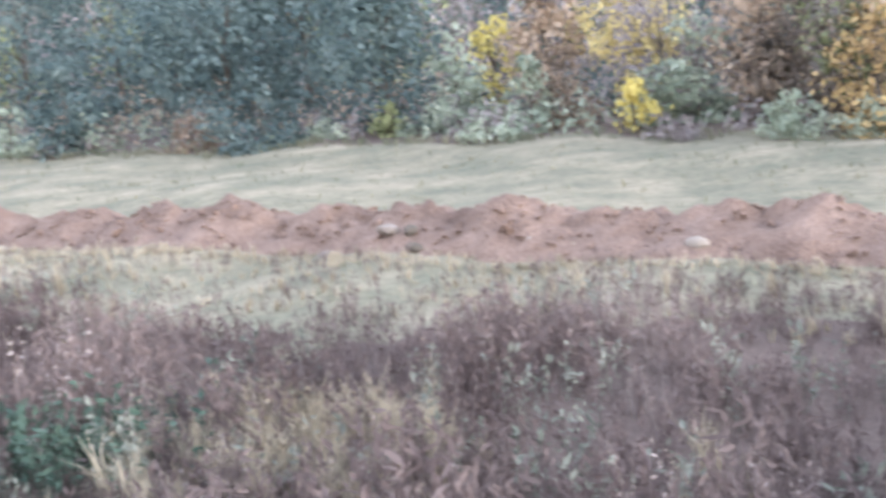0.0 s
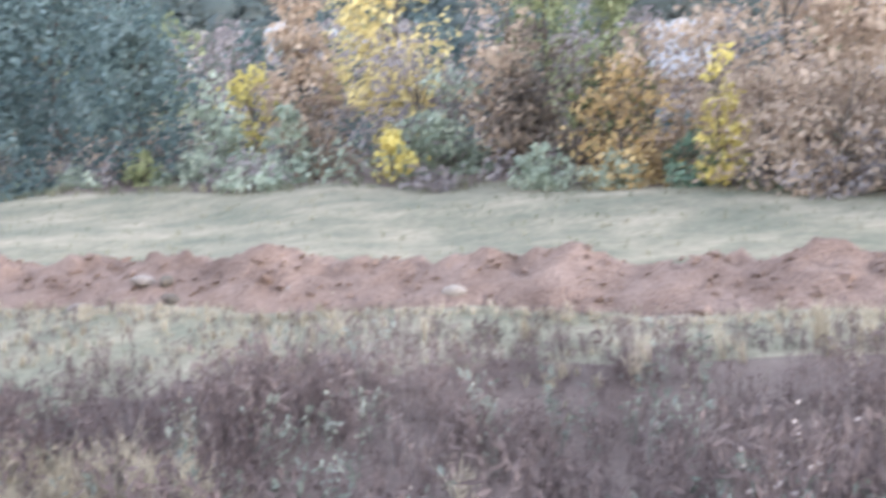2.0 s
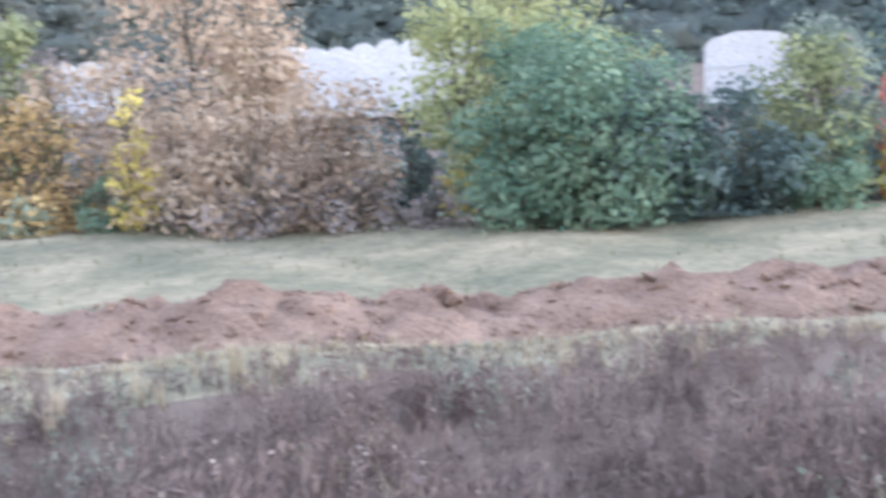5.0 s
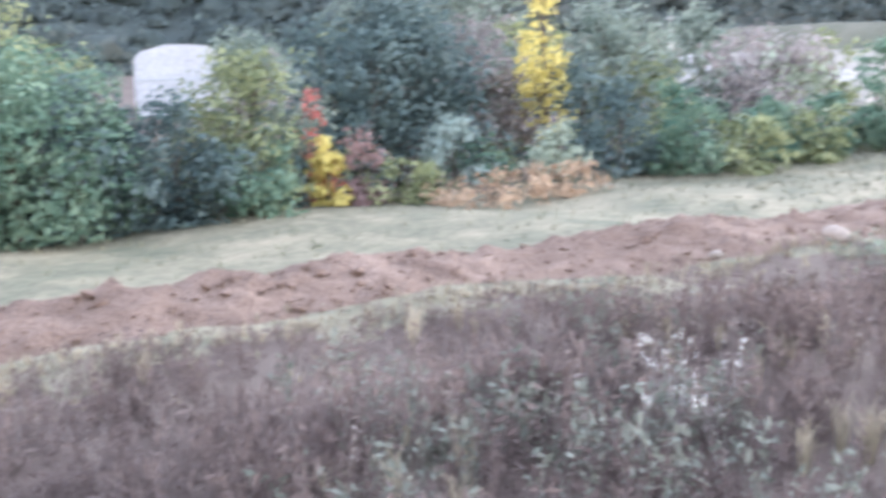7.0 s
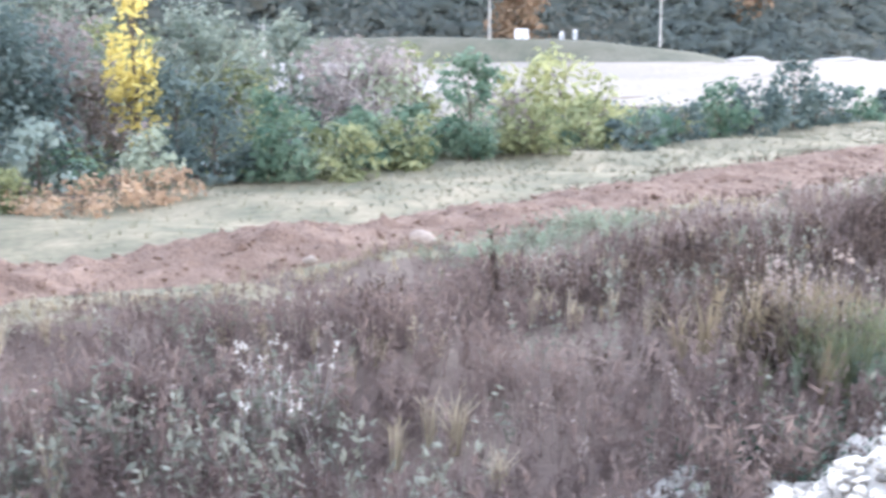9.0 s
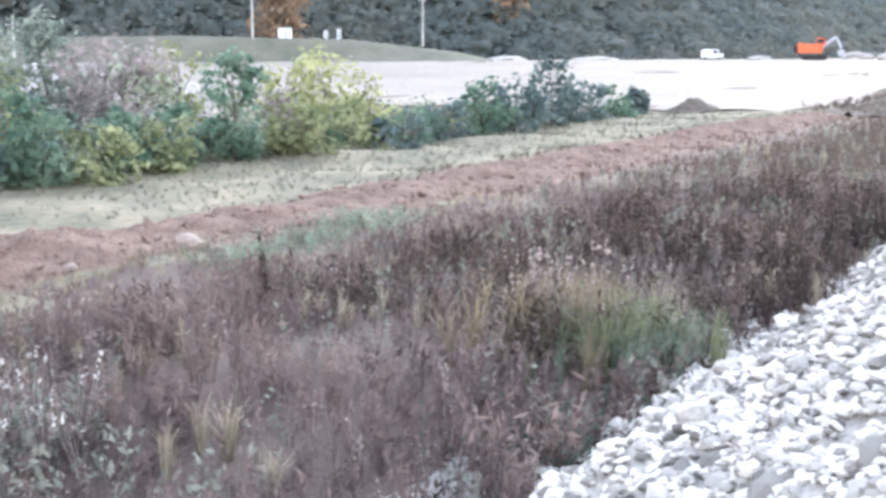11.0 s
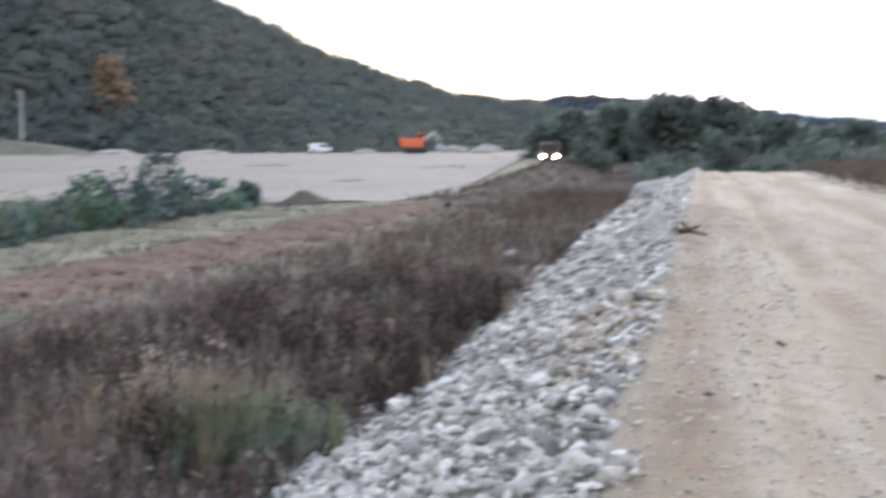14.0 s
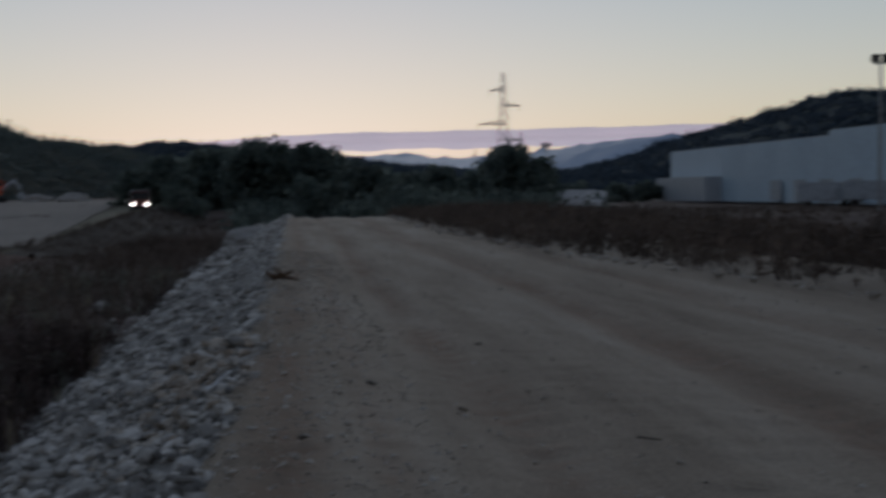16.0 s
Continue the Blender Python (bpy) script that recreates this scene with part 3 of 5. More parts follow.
boulder("pale flat stone stuck in the face of the dirt mound", -13.6, 18.0, 0.22, 0.30, 1)
boulder("dark clod on the face of the dirt mound", -13.1, 18.0, 0.17, 0.28, 2, M_DARKDIRT)
boulder("pale stone on the face of the dirt mound", -10.5, 17.9, 0.15, 0.2, 3)
boulder("pale stone on the face of the dirt mound", -7.5, 17.9, 0.16, 0.18, 4)
boulder("dark clod at the foot of the dirt mound", -12.7, 17.5, 0.15, 0.08, 5, M_DARKDIRT)
boulder("flat pale stone at the foot of the dirt mound", -14.7, 17.4, 0.16, 0.02, 12)
boulder("large pale beige boulder lying on the dug earth", 18.2, 16.3, 0.28, 0.24, 6, M_BEIGESTONE)
boulder("small white stone on the dug earth", 15.5, 16.7, 0.12, 0.2, 7)
boulder("white boulder among the weeds below the bank", 42.0, 6.5, 0.34, 0.22, 8, M_STONE)
boulder("white boulder at the foot of the stone bank", 16.0, 4.85, 0.20, 0.15, 9, M_STONE)
boulder("white boulder at the foot of the stone bank", 10.2, 4.7, 0.14, 0.15, 10, M_STONE)
boulder("flat grey slab at the foot of the stone bank", 11.6, 4.6, 0.26, 0.15, 11, M_STONE)


# ---- weeds and grass ----
def weed_shape(seed, stems=3, bits=46, wide=0.16, leaf=0.022, blade=0, slim=0.55, upright=0.0, bare=0.15):
    """One dry plant a metre tall: thin stems that fork, with small curled leaves and seed heads."""
    q = np.random.default_rng(seed)
    vs, fs = [], []

    def tri(a, b, c):
        k = len(vs)
        vs.extend([a, b, c])
        fs.append((k, k + 1, k + 2))

    tops = []
    for i in range(stems):
        a = q.uniform(0, 6.28)
        foot = np.array([math.cos(a), math.sin(a), 0]) * q.uniform(0, 0.05)
        tip = np.array([math.cos(a) * q.uniform(0.2, 1) * wide, math.sin(a) * q.uniform(0.2, 1) * wide, q.uniform(0.7, 1.0)])
        w = np.array([-math.sin(a), math.cos(a), 0]) * 0.006
        w2 = np.array([math.cos(a), math.sin(a), 0]) * 0.006
        tri(foot - w, foot + w, tip)
        tri(foot - w2, foot + w2, tip)
        tops.append((foot, tip))
    for i in range(bits):
        foot, tip = tops[q.integers(0, stems)]
        t = q.uniform(bare, 1.0) ** 0.8
        p = foot + (tip - foot) * t
        a, out = q.uniform(0, 6.28), q.uniform(0.2, 1.0) * 0.16 * (1.15 - t)
        d = np.array([math.cos(a), math.sin(a), q.uniform(0.1, 1.2)])
        d /= np.linalg.norm(d)
        e = p + d * out
        if q.random() < 0.35:
            side = np.cross(d, (0, 0, 1)) * 0.003
            tri(p - side, p + side, e)
        n1 = q.standard_normal(3) * 0.6 + np.array([0, 0, upright])
        n1 /= np.linalg.norm(n1)
        n2 = np.cross(n1, q.standard_normal(3))
        n2 /= np.linalg.norm(n2)
        s = leaf * q.uniform(0.6, 1.6)
        tri(e - n1 * s, e + n2 * s * slim, e + n1 * s)
        tri(e - n1 * s, e - n2 * s * slim * 0.8, e + n1 * s)
    for i in range(blade):
        a, b = q.uniform(0, 6.28), q.uniform(0.1, 0.5)
        d, w = np.array([math.cos(a), math.sin(a), 0]), np.array([-math.sin(a), math.cos(a), 0]) * q.uniform(0.004, 0.009)
        h = q.uniform(0.45, 1.0)
        p0, p1, p2 = d * 0.04, d * b * 0.35 + np.array([0, 0, h * 0.65]), d * b + np.array([0, 0, h * q.uniform(0.7, 1.0)])
        tri(p0 - w, p0 + w, p1 + w)
        tri(p0 - w, p1 + w, p1 - w)
        tri(p1 - w, p1 + w, p2)
    return np.array(vs), np.array(fs)


WEEDS = [weed_shape(300 + i, 3 + i % 3, 22, 0.16 + 0.04 * (i % 3), 0.066, 0, 0.24, 0.9) for i in range(9)]
FAR_WEEDS = [weed_shape(420 + i, 4, 26, 0.24, 0.062, 0, 0.26, 0.8) for i in range(6)]
LOW_WEEDS = [weed_shape(440 + i, 4, 11, 0.24, 0.09, 0, 0.28, 0.8) for i in range(6)]
BUSHY = [weed_shape(320 + i, 5, 28, 0.3, 0.056, 0, 0.4, 0.4) for i in range(5)]
STRAWS = [weed_shape(340 + i, 1, 4, 0.1, 0.02, 30) for i in range(5)]
TUFTS = [weed_shape(360 + i, 1, 0, 0.1, 0.02, 9) for i in range(5)]
HEADS = [weed_shape(380 + i, 4, 30, 0.22, 0.02) for i in range(3)]
FLUFF = [weed_shape(390 + i, 5, 22, 0.26, 0.02, 0, 0.8, 0.0, 0.8) for i in range(3)]


def patch(name, label, category, shapes, u, v, tall, mat, seed, wide=1.0, lift=0.0, tilt=0.16):
    q = np.random.default_rng(seed)
    x, y = xy(u, v)
    z = ground_z(x, y) - 0.03 + lift
    tall = np.broadcast_to(np.asarray(tall, float), u.shape)
    vs, fs = strew(shapes, np.stack([x, y, z], -1), np.stack([tall * wide, tall * wide, tall], -1), q, tilt)
    return tagged(new(name, mesh_of(name, vs, [fs], mat)), label, category, kind="stuff")


def scatter(n, u0, u1, v0, v1, q, keep=None):
    u, v = q.uniform(u0, u1, n), q.uniform(v0, v1, n)
    if keep is not None:
        k = keep(u, v) > q.random(n)
        u, v = u[k], v[k]
    return u, v


def weedy(u, v):
    lim = 15.2 + 0.7 * np.exp(-((u + 1.5) / 4.0) ** 2) + 0.9 * wobble(u, v, 6, 61) - 2.6 * smooth(-6, -13, u) + 1.3 * smooth(-3, 6, u) - 3.2 * smooth(10, 20, u)
    return smooth(lim + 0.9, lim - 0.9, v) * smooth(4.3, 4.9, v + 0.3 * wobble(u, v, 2, 66) - 0.5 * smooth(25, 45, u)) * (0.6 + 0.4 * smooth(-0.5, 0.3, wobble(u, v, 3.5, 62)))


q = np.random.default_rng(77)
u1, v1 = scatter(13500, -20, 34, 4.0, 16.5, q, weedy)
u, v = scatter(4200, 34, 100, 4.6, 17.5, q, weedy)
patch("distant_dry_weeds", "stand of dry purple-brown weeds further along the bank", "weeds", FAR_WEEDS, u, v, q.uniform(0.5, 1.05, len(u)) * (1 - 0.45 * smooth(10.5, 14.5, v)), M_VERGEWEED, 14, 1.2)
u, v = u1, v1
tall = q.uniform(0.55, 1.05, len(u)) * (0.85 + 0.3 * wobble(u, v, 5, 63))
tall = tall * (1 - 0.45 * smooth(10.5, 14.5, v))
k = np.arange(len(u)) % 9 == 0
patch("weed_litter", "low dry leaves and stems under the weeds", "weeds", LOW_WEEDS, u[::4] + 0.1, v[::4], 0.3 + 0.2 * tall[::4], M_WEED, 15, 1.8)
patch("tall_stalks", "tall pale dry stalks standing out of the weeds", "weeds", HEADS, u[k], v[k], tall[k] * 1.12, M_STALK, 11, 0.9)
k = (np.arange(len(u)) % 3 > 0) & (u > 14 + 2 * wobble(u, v, 4, 75)) & (v < 12)
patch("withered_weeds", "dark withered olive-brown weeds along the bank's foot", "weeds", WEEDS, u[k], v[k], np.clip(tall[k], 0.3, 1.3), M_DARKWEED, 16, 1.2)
patch("dry_weeds", "dense stand of dry purple-brown dock and weeds", "weeds", WEEDS, u[~k], v[~k], np.clip(tall[~k], 0.3, 1.3), M_WEED, 1, 1.15)
u, v = scatter(2600, -20, 60, 4.4, 14, q, lambda u, v: weedy(u, v) * smooth(0.0, 0.6, wobble(u, v, 6, 64)))
patch("grey_weeds", "patches of grey-green mugwort among the dry weeds", "weeds", BUSHY, u, v, q.uniform(0.5, 0.95, len(u)), M_MUGWORT, 2, 1.0)
u, v = scatter(2400, -20, 60, 4.4, 15.5, q, lambda u, v: weedy(u, v) * smooth(0.1, 0.7, wobble(u, v, 5, 65)))
patch("straw_grass", "tufts of dry straw-coloured grass among the weeds", "grass", STRAWS, u, v, q.uniform(0.4, 0.85, len(u)), M_STRAW, 3, 1.0)
u, v = scatter(4000, -24, 30, 13.4, 17.6, q, lambda u, v: (0.25 + 0.75 * smooth(-0.3, 0.5, wobble(u, v, 3, 70))) * (1 - 0.85 * weedy(u, v)))
patch("straw_edge", "low dry straw along the foot of the dirt mound", "grass", TUFTS + STRAWS[:2], u, v, q.uniform(0.12, 0.32, len(u)), M_STRAW, 10, 1.5)
u, v = scatter(1300, -24, 22, 13.2, 17.4, q)
patch("edge_weeds", "low brown weeds in the grass before the dirt mound", "weeds", LOW_WEEDS, u, v, q.uniform(0.15, 0.42, len(u)), M_WEED, 17, 1.3)
u, v = scatter(900, 2, 60, 4.5, 5.6, q)
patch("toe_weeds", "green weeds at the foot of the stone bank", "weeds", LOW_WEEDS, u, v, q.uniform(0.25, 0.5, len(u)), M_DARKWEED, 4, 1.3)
u, v = scatter(7500, -50, 78, 11.5, 31, q, lambda u, v: (1 - 0.9 * weedy(u, v)) * smooth(11.5, 13.0, v) * (1 - 0.93 * ((v > 17.6 - 2.2 * smooth(12, 22, u)) & (v < 20.4))) * (0.55 + 0.45 * wobble(u, v, 4, 67)))
patch("meadow_grass", "short pale green and straw-coloured meadow grass", "grass", TUFTS, u, v, q.uniform(0.10, 0.26, len(u)), M_GRASS, 5, 1.7)
u, v = scatter(900, -45, 70, 20.5, 34, q, lambda u, v: smooth(0.0, 0.5, wobble(u, v, 4, 74)) * (v < 30.5 + 4.5 * smooth(4, -18, u)))
patch("tussocks", "rolling tussocks of pale green meadow grass", "grass", TUFTS, *scatter(2200, -50, 78, 20.6, 35, q, lambda u, v: smooth(-0.2, 0.5, wobble(u * 0.5, v, 3, 76)) * (v < 30.8 + 4.5 * smooth(4, -18, u))), 0.26, M_GRASS, 19, 2.2)
u, v = scatter(4200, 16, 80, 20.6, 31.5, q, lambda u, v: smooth(16, 34, u) * (0.45 + 0.55 * smooth(-0.4, 0.4, wobble(u, v, 5, 77))))
patch("olive_grass", "dull olive late-autumn grass at the field's far end", "grass", TUFTS, u, v, q.uniform(0.10, 0.22, len(u)), M_DULLTUFT, 21, 3.2)
ue = q.uniform(-50, 75, 1700)
patch("edge_grass", "longer straw-pale grass along the foot of the bushes", "grass", TUFTS + STRAWS[:2], ue, 30.3 + 4.5 * smooth(4, -18, ue) + q.normal(0, 0.5, 1700), q.uniform(0.2, 0.5, 1700), M_GRASS, 20, 1.6)
patch("dark_tufts", "darker green tufts in the meadow grass", "grass", TUFTS + BUSHY[:2], u, v, q.uniform(0.15, 0.32, len(u)), M_MUGWORT, 12, 1.8)
u, v = scatter(4600, 16, 80, 13.0, 20.8, q, lambda u, v: (0.06 + 0.94 * smooth(18, 30, u)) * (0.55 + 0.45 * smooth(-0.3, 0.4, wobble(u, v, 5, 68))))
patch("sparse_weeds", "thin dry brown weeds growing on the dug earth", "weeds", LOW_WEEDS, u, v, q.uniform(0.14, 0.36, len(u)), M_REDWEED, 6, 1.7)
u = q.uniform(-24, 17, 1500)
patch("straw_line", "line of pale trampled straw at the foot of the dirt mound", "grass", TUFTS + STRAWS[:2], u, 16.95 - 0.25 * smooth(2, 14, u) + 0.25 * np.sin(u * 0.7) + q.normal(0, 0.22, 1500), q.uniform(0.10, 0.24, 1500), M_STRAW, 18, 1.8)
def berm_rise(u, v):
    t = (v - 8.0 - 0.02 * u) / 11
    return np.clip(1 - np.abs(t - 0.48) / 0.5, 0, 1) ** 0.8 * (1.25 * smooth(78, 118, u) * (1 - smooth(140, 175, u)) + 0.2)


u, v = scatter(1800, 78, 150, 5, 20, q)
patch("bank_weeds", "dark dry weeds covering the earth bank", "weeds", LOW_WEEDS, u, v, q.uniform(0.3, 0.7, len(u)), M_VERGEWEED, 7, 2.2, berm_rise(u, v))
u, v = scatter(5200, 8, 90, -16, -5.2, q, lambda u, v: smooth(0.0, -0.6, v + 0.25 - verge_v(u) + 0.3 * wobble(u, v, 4, 69)))
patch("verge_weeds", "dark brown dry weeds along the road verge", "weeds", LOW_WEEDS, u, v, q.uniform(0.6, 1.15, len(u)), M_VERGEWEED, 8, 1.2, 0.12)
u, v = scatter(1400, 20, 150, -60, -16, q)
patch("rough_field_weeds", "dark weeds over the rough field by the warehouse", "weeds", LOW_WEEDS, u, v, q.uniform(0.5, 0.9, len(u)), M_VERGEWEED, 9, 2.4)


def clump(name, label, category, shapes, u0, v0, spread, n, tall, mat, seed, wide=1.0, lift=0.0):
    q = np.random.default_rng(seed)
    u, v = u0 + q.normal(0, spread, n), v0 + q.normal(0, spread * 0.8, n)
    return patch(name, label, category, shapes, u, v, tall * q.uniform(0.6, 1.05, n), mat, seed + 1, wide, lift, 0.2)


clump("reed_clump", "tall clump of yellowing reed grass with pale plumes", "reed grass", STRAWS, 15.1, 6.7, 0.75, 62, 1.35, M_REED, 901, 0.9)
clump("reed_clump", "yellowing green reed grass by the stone bank", "reed grass", STRAWS, 14.6, 5.8, 0.6, 60, 1.15, M_OLIVEREED, 941, 1.0)
clump("reed_plumes", "pale feathery plumes over the reed clump", "reed grass", FLUFF, 15.1, 6.6, 0.8, 26, 1.5, M_STALK, 931, 0.8)
clump("reed_leaves", "green leaves at the foot of the reed clump", "reed grass", STRAWS, 14.5, 5.6, 0.55, 80, 0.95, M_PALEGREEN, 903, 1.0)
clump("lush_weeds", "low blue-green weeds at the foot of the bank", "weeds", BUSHY, 11.0, 5.1, 0.8, 70, 0.5, M_LUSH, 905, 1.4)
clump("lush_weeds", "dark green weeds beside the dry weeds", "weeds", BUSHY, -9.6, 7.4, 0.6, 60, 0.9, M_LUSH, 907, 1.2)
clump("lush_weeds", "dark green weeds beside the dry weeds", "weeds", BUSHY, -1.4, 9.0, 0.6, 50, 0.8, M_MUGWORT, 909, 1.2)
clump("straw_clump", "clump of tall dry straw grass", "grass", STRAWS, -7.8, 8.2, 0.9, 150, 0.85, M_STRAW, 911, 1.0)
clump("seed_heads", "tall weeds with white fluffy seed heads", "weeds", FLUFF, 8.4, 9.3, 0.4, 9, 1.15, M_FLOWER, 913, 0.9)
clump("seed_heads", "a few white seed heads on tall weeds", "weeds", FLUFF, 11.0, 12.4, 0.3, 4, 0.8, M_FLOWER, 921, 0.8)
clump("grey_clump", "clump of grey-green mugwort", "weeds", BUSHY, 7.0, 9.6, 1.3, 110, 0.85, M_MUGWORT, 915, 1.1)
clump("yellow_green_weeds", "yellowing green weeds by the stone bank", "weeds", BUSHY, 15.2, 5.6, 0.6, 40, 0.7, M_LUSH, 919, 1.2)
for k, (gu, gv) in enumerate(((18.4, 14.9), (20.4, 15.0), (22.3, 15.3), (24.2, 15.6))):
    clump("green_patch", "low pale green weeds on the dug earth", "weeds", BUSHY, gu, gv, 0.62, 60, 0.42, M_PALEGREEN, 917 + 30 * k, 1.9)


# ---- trees and bushes ----
def crown_mesh(name, h, w, low, count, leaf, mat, q, droop=0.0, narrow=0.0):
    """A crown of many small leaves in uneven clumps round the ends of boughs."""
    nc = max(9, int(14 + h * 3.2 + 8 * max(0.0, w / h - 1.4)))
    t = q.uniform(0, 1, nc) ** (0.9 if h > 5 else 1.15)
    prof = np.sin(np.pi * np.clip(0.14 + 0.80 * t, 0, 1)) ** 0.7 * (1 - narrow * t)
    a = q.uniform(0, 6.283, nc)
    rad = 0.5 * w * prof * np.sqrt(q.uniform(0.15, 1.0, nc)) * 0.86
    c = np.stack([rad * np.cos(a), rad * np.sin(a), low + (h * 0.93 - low) * t], -1)
    cs = (0.14 + 0.15 * q.random(nc) ** 1.5) * (0.5 * min(w, h) + 0.5 * math.sqrt(w * h)) * (0.8 + 0.4 * (1 - t))
    pick = q.choice(nc, count, p=cs ** 2 / np.sum(cs ** 2))
    d = q.standard_normal((count, 3))
    d /= np.linalg.norm(d, axis=1)[:, None]
    dist = cs[pick] * q.uniform(0.25, 1.0, count) ** 0.45 * (1 + 0.3 * q.standard_normal(count) * (q.random(count) < 0.3))
    p = c[pick] + d * dist[:, None] * np.array([1, 1, 0.8])
    p[:, 2] = np.clip(p[:, 2] - droop * q.random(count) * cs[pick], 0.03 * h, None)
    face = d + np.array([0, 0, 0.35]) + 0.42 * q.standard_normal((count, 3))
    n1 = np.cross(face, q.standard_normal((count, 3)))
    n1 /= np.linalg.norm(n1, axis=1)[:, None]
    n2 = np.cross(face, n1)
    n2 /= np.linalg.norm(n2, axis=1)[:, None]
    s = leaf * q.uniform(0.6, 1.5, count)[:, None]
    quad = np.stack([p - n1 * s, p + n2 * s * 0.55, p + n1 * s, p - n2 * s * 0.55], 1)
    return mesh_of(name, quad.reshape(-1, 3), [np.arange(count * 4).reshape(-1, 4)], mat), c


def trunk_bm(h, w, low, tips, q):
    bm = bmesh.new()
    r0 = 0.035 * h ** 0.8 * 0.6 + 0.012
    top = Vector((q.uniform(-0.1, 0.1) * w, q.uniform(-0.1, 0.1) * w, h * 0.82))
    m1 = Vector((q.uniform(-0.04, 0.04) * w, q.uniform(-0.04, 0.04) * w, h * 0.4))
    rod(bm, (0, 0, -0.25), m1, r0, r0 * 0.65, 7)
    rod(bm, m1, top, r0 * 0.65, r0 * 0.15, 6)
    for c in tips[: min(len(tips), 14)]:
        k = min(0.95, max(0.1, c[2] / h * 0.6))
        a = m1 * (k / 0.4) if k < 0.4 else m1 + (top - m1) * ((k - 0.4) / 0.6)
        rod(bm, a, Vector(c), r0 * 0.35, r0 * 0.08, 5)
    return bm


KINDS = {"dark": (0.065, 1.25, 0.3, 0.15), "mauve": (0.05, 0.7, 0.0, 0.1), "brown": (0.05, 0.6, 0.0, 0.1), "darkbrown": (0.05, 0.8, 0.1, 0.2), "tan": (0.052, 0.75, 0.0, 0.0), "willow": (0.05, 1.3, 0.3, 0.25),
         "yellow": (0.055, 0.9, 0.15, 0.35), "palelemon": (0.06, 1.0, 0.1, 0.3), "gold": (0.06, 0.75, 0.2, 0.2), "golden": (0.062, 1.1, 0.1, 0.3), "peach": (0.062, 1.2, 0.1, 0.2), "far": (0.12, 1.0, 0.1, 0.2), "green": (0.07, 1.7, 0.1, 0.05), "oliveyellow": (0.07, 1.5, 0.1, 0.1), "olive": (0.065, 1.3, 0.1, 0.15), "greygreen": (0.065, 1.3, 0.35, 0.15)}
NAMES = {"willow": "willow_bush", "mauve": "bare_shrub", "tan": "withered_bush", "orange": "low_bush", "bluegrey": "pale_bush"}
seed_of_plant = [500]


def plant(kind, x, y, h, w, dense=1.0):
    seed_of_plant[0] += 1
    q = np.random.default_rng(seed_of_plant[0])
    leaf, thick, droop, narrow = KINDS.get(kind, (0.055, 1.0, 0.05, 0.1))
    d = math.hypot(x, y)
    leaf = 1.25 * max(leaf, 0.0024 * d) * (0.8 if h < 1.6 else 1.0)
    count = int(np.clip(thick * dense * 1.25 * h * w / (leaf * leaf), 300, 7000 if h > 6.5 and d < 60 else 3800 if d < 60 else 2000))
    label = LEAF[kind][0]
    if h < 2.2:
        label = label.replace("tree ", "bush ").replace("trees ", "bush ")
    else:
        label = label.replace("trees ", "tree ")
    name = NAMES.get(kind, "tree" if h > 3.0 else "bush")
    w *= 1.12
    ob = thing(name, label, "tree" if h > 3.0 else "bush", x, y, float(ground_z(x, y)), q.uniform(0, 360), "field edge trees" if kind != "far" else "valley trees")
    me, tips = crown_mesh("crown", h, w, 0.04 * h if h < 4 else 0.10 * h, count, leaf, M_LEAF[kind], q, droop, narrow)
    part("trunk", trunk_bm(h, w, 0.1 * h, tips, q), M_BARK, ob, "dark branching trunk")
    child("crown", me, ob)
    return ob


plant("dark", -16.8, 67.2, 10.06, 10.56)
plant("dark", -11.7, 68.7, 11.70, 10.63)
plant("dark", -5.0, 55.2, 8.83, 7.69)
plant("dark", -1.5, 57.4, 9.65, 7.97)
plant("dark", 1.8, 48.4, 6.80, 5.15)
plant("dark", -12.3, 56.1, 4.27, 5.04)
plant("dark", -3.2, 48.3, 3.26, 4.48)
plant("dark", -10.1, 77.3, 8.40, 9.36)
plant("dark", 0.7, 69.0, 11.73, 8.93)
plant("willow", -15.0, 56.7, 2.42, 3.26)
plant("brown", -6.3, 49.7, 1.43, 2.55)
plant("palelemon", 1.6, 47.2, 1.47, 1.18)
plant("willow", 4.3, 45.8, 4.00, 2.34)
plant("yellow", 6.1, 49.3, 4.67, 2.30)
plant("willow", 6.4, 42.4, 2.77, 1.79)
plant("brown", 7.6, 42.0, 2.88, 2.76)
plant("mauve", 10.4, 54.4, 6.45, 7.68)
plant("yellow", 9.0, 38.0, 1.80, 1.41)
plant("willow", 11.5, 39.2, 3.64, 3.59)
plant("mauve", 9.6, 35.7, 0.88, 2.22)
plant("darkbrown", 13.6, 37.2, 3.91, 2.74)
plant("gold", 14.9, 33.8, 3.58, 3.24)
plant("yellow", 17.2, 31.4, 2.93, 1.98)
plant("willow", 12.1, 32.4, 1.35, 2.56)
plant("willow", 13.5, 30.7, 1.09, 1.71)
plant("green", 15.4, 29.8, 1.40, 2.33)
plant("willow", 4.7, 40.6, 0.99, 2.64)
plant("golden", 11.2, 45.6, 10.58, 4.34)
plant("peach", 7.8, 46.0, 7.59, 2.80)
plant("peach", 13.0, 37.8, 7.19, 2.59)
plant("olive", 15.0, 34.1, 5.82, 2.41)
plant("olive", 16.5, 43.4, 8.89, 3.00)
plant("mauve", 10.8, 40.6, 5.04, 4.27)
plant("gold", 14.1, 31.3, 3.64, 3.17)
plant("yellow", 15.6, 28.7, 4.05, 1.21)
plant("peach", 20.5, 33.5, 9.51, 5.99)
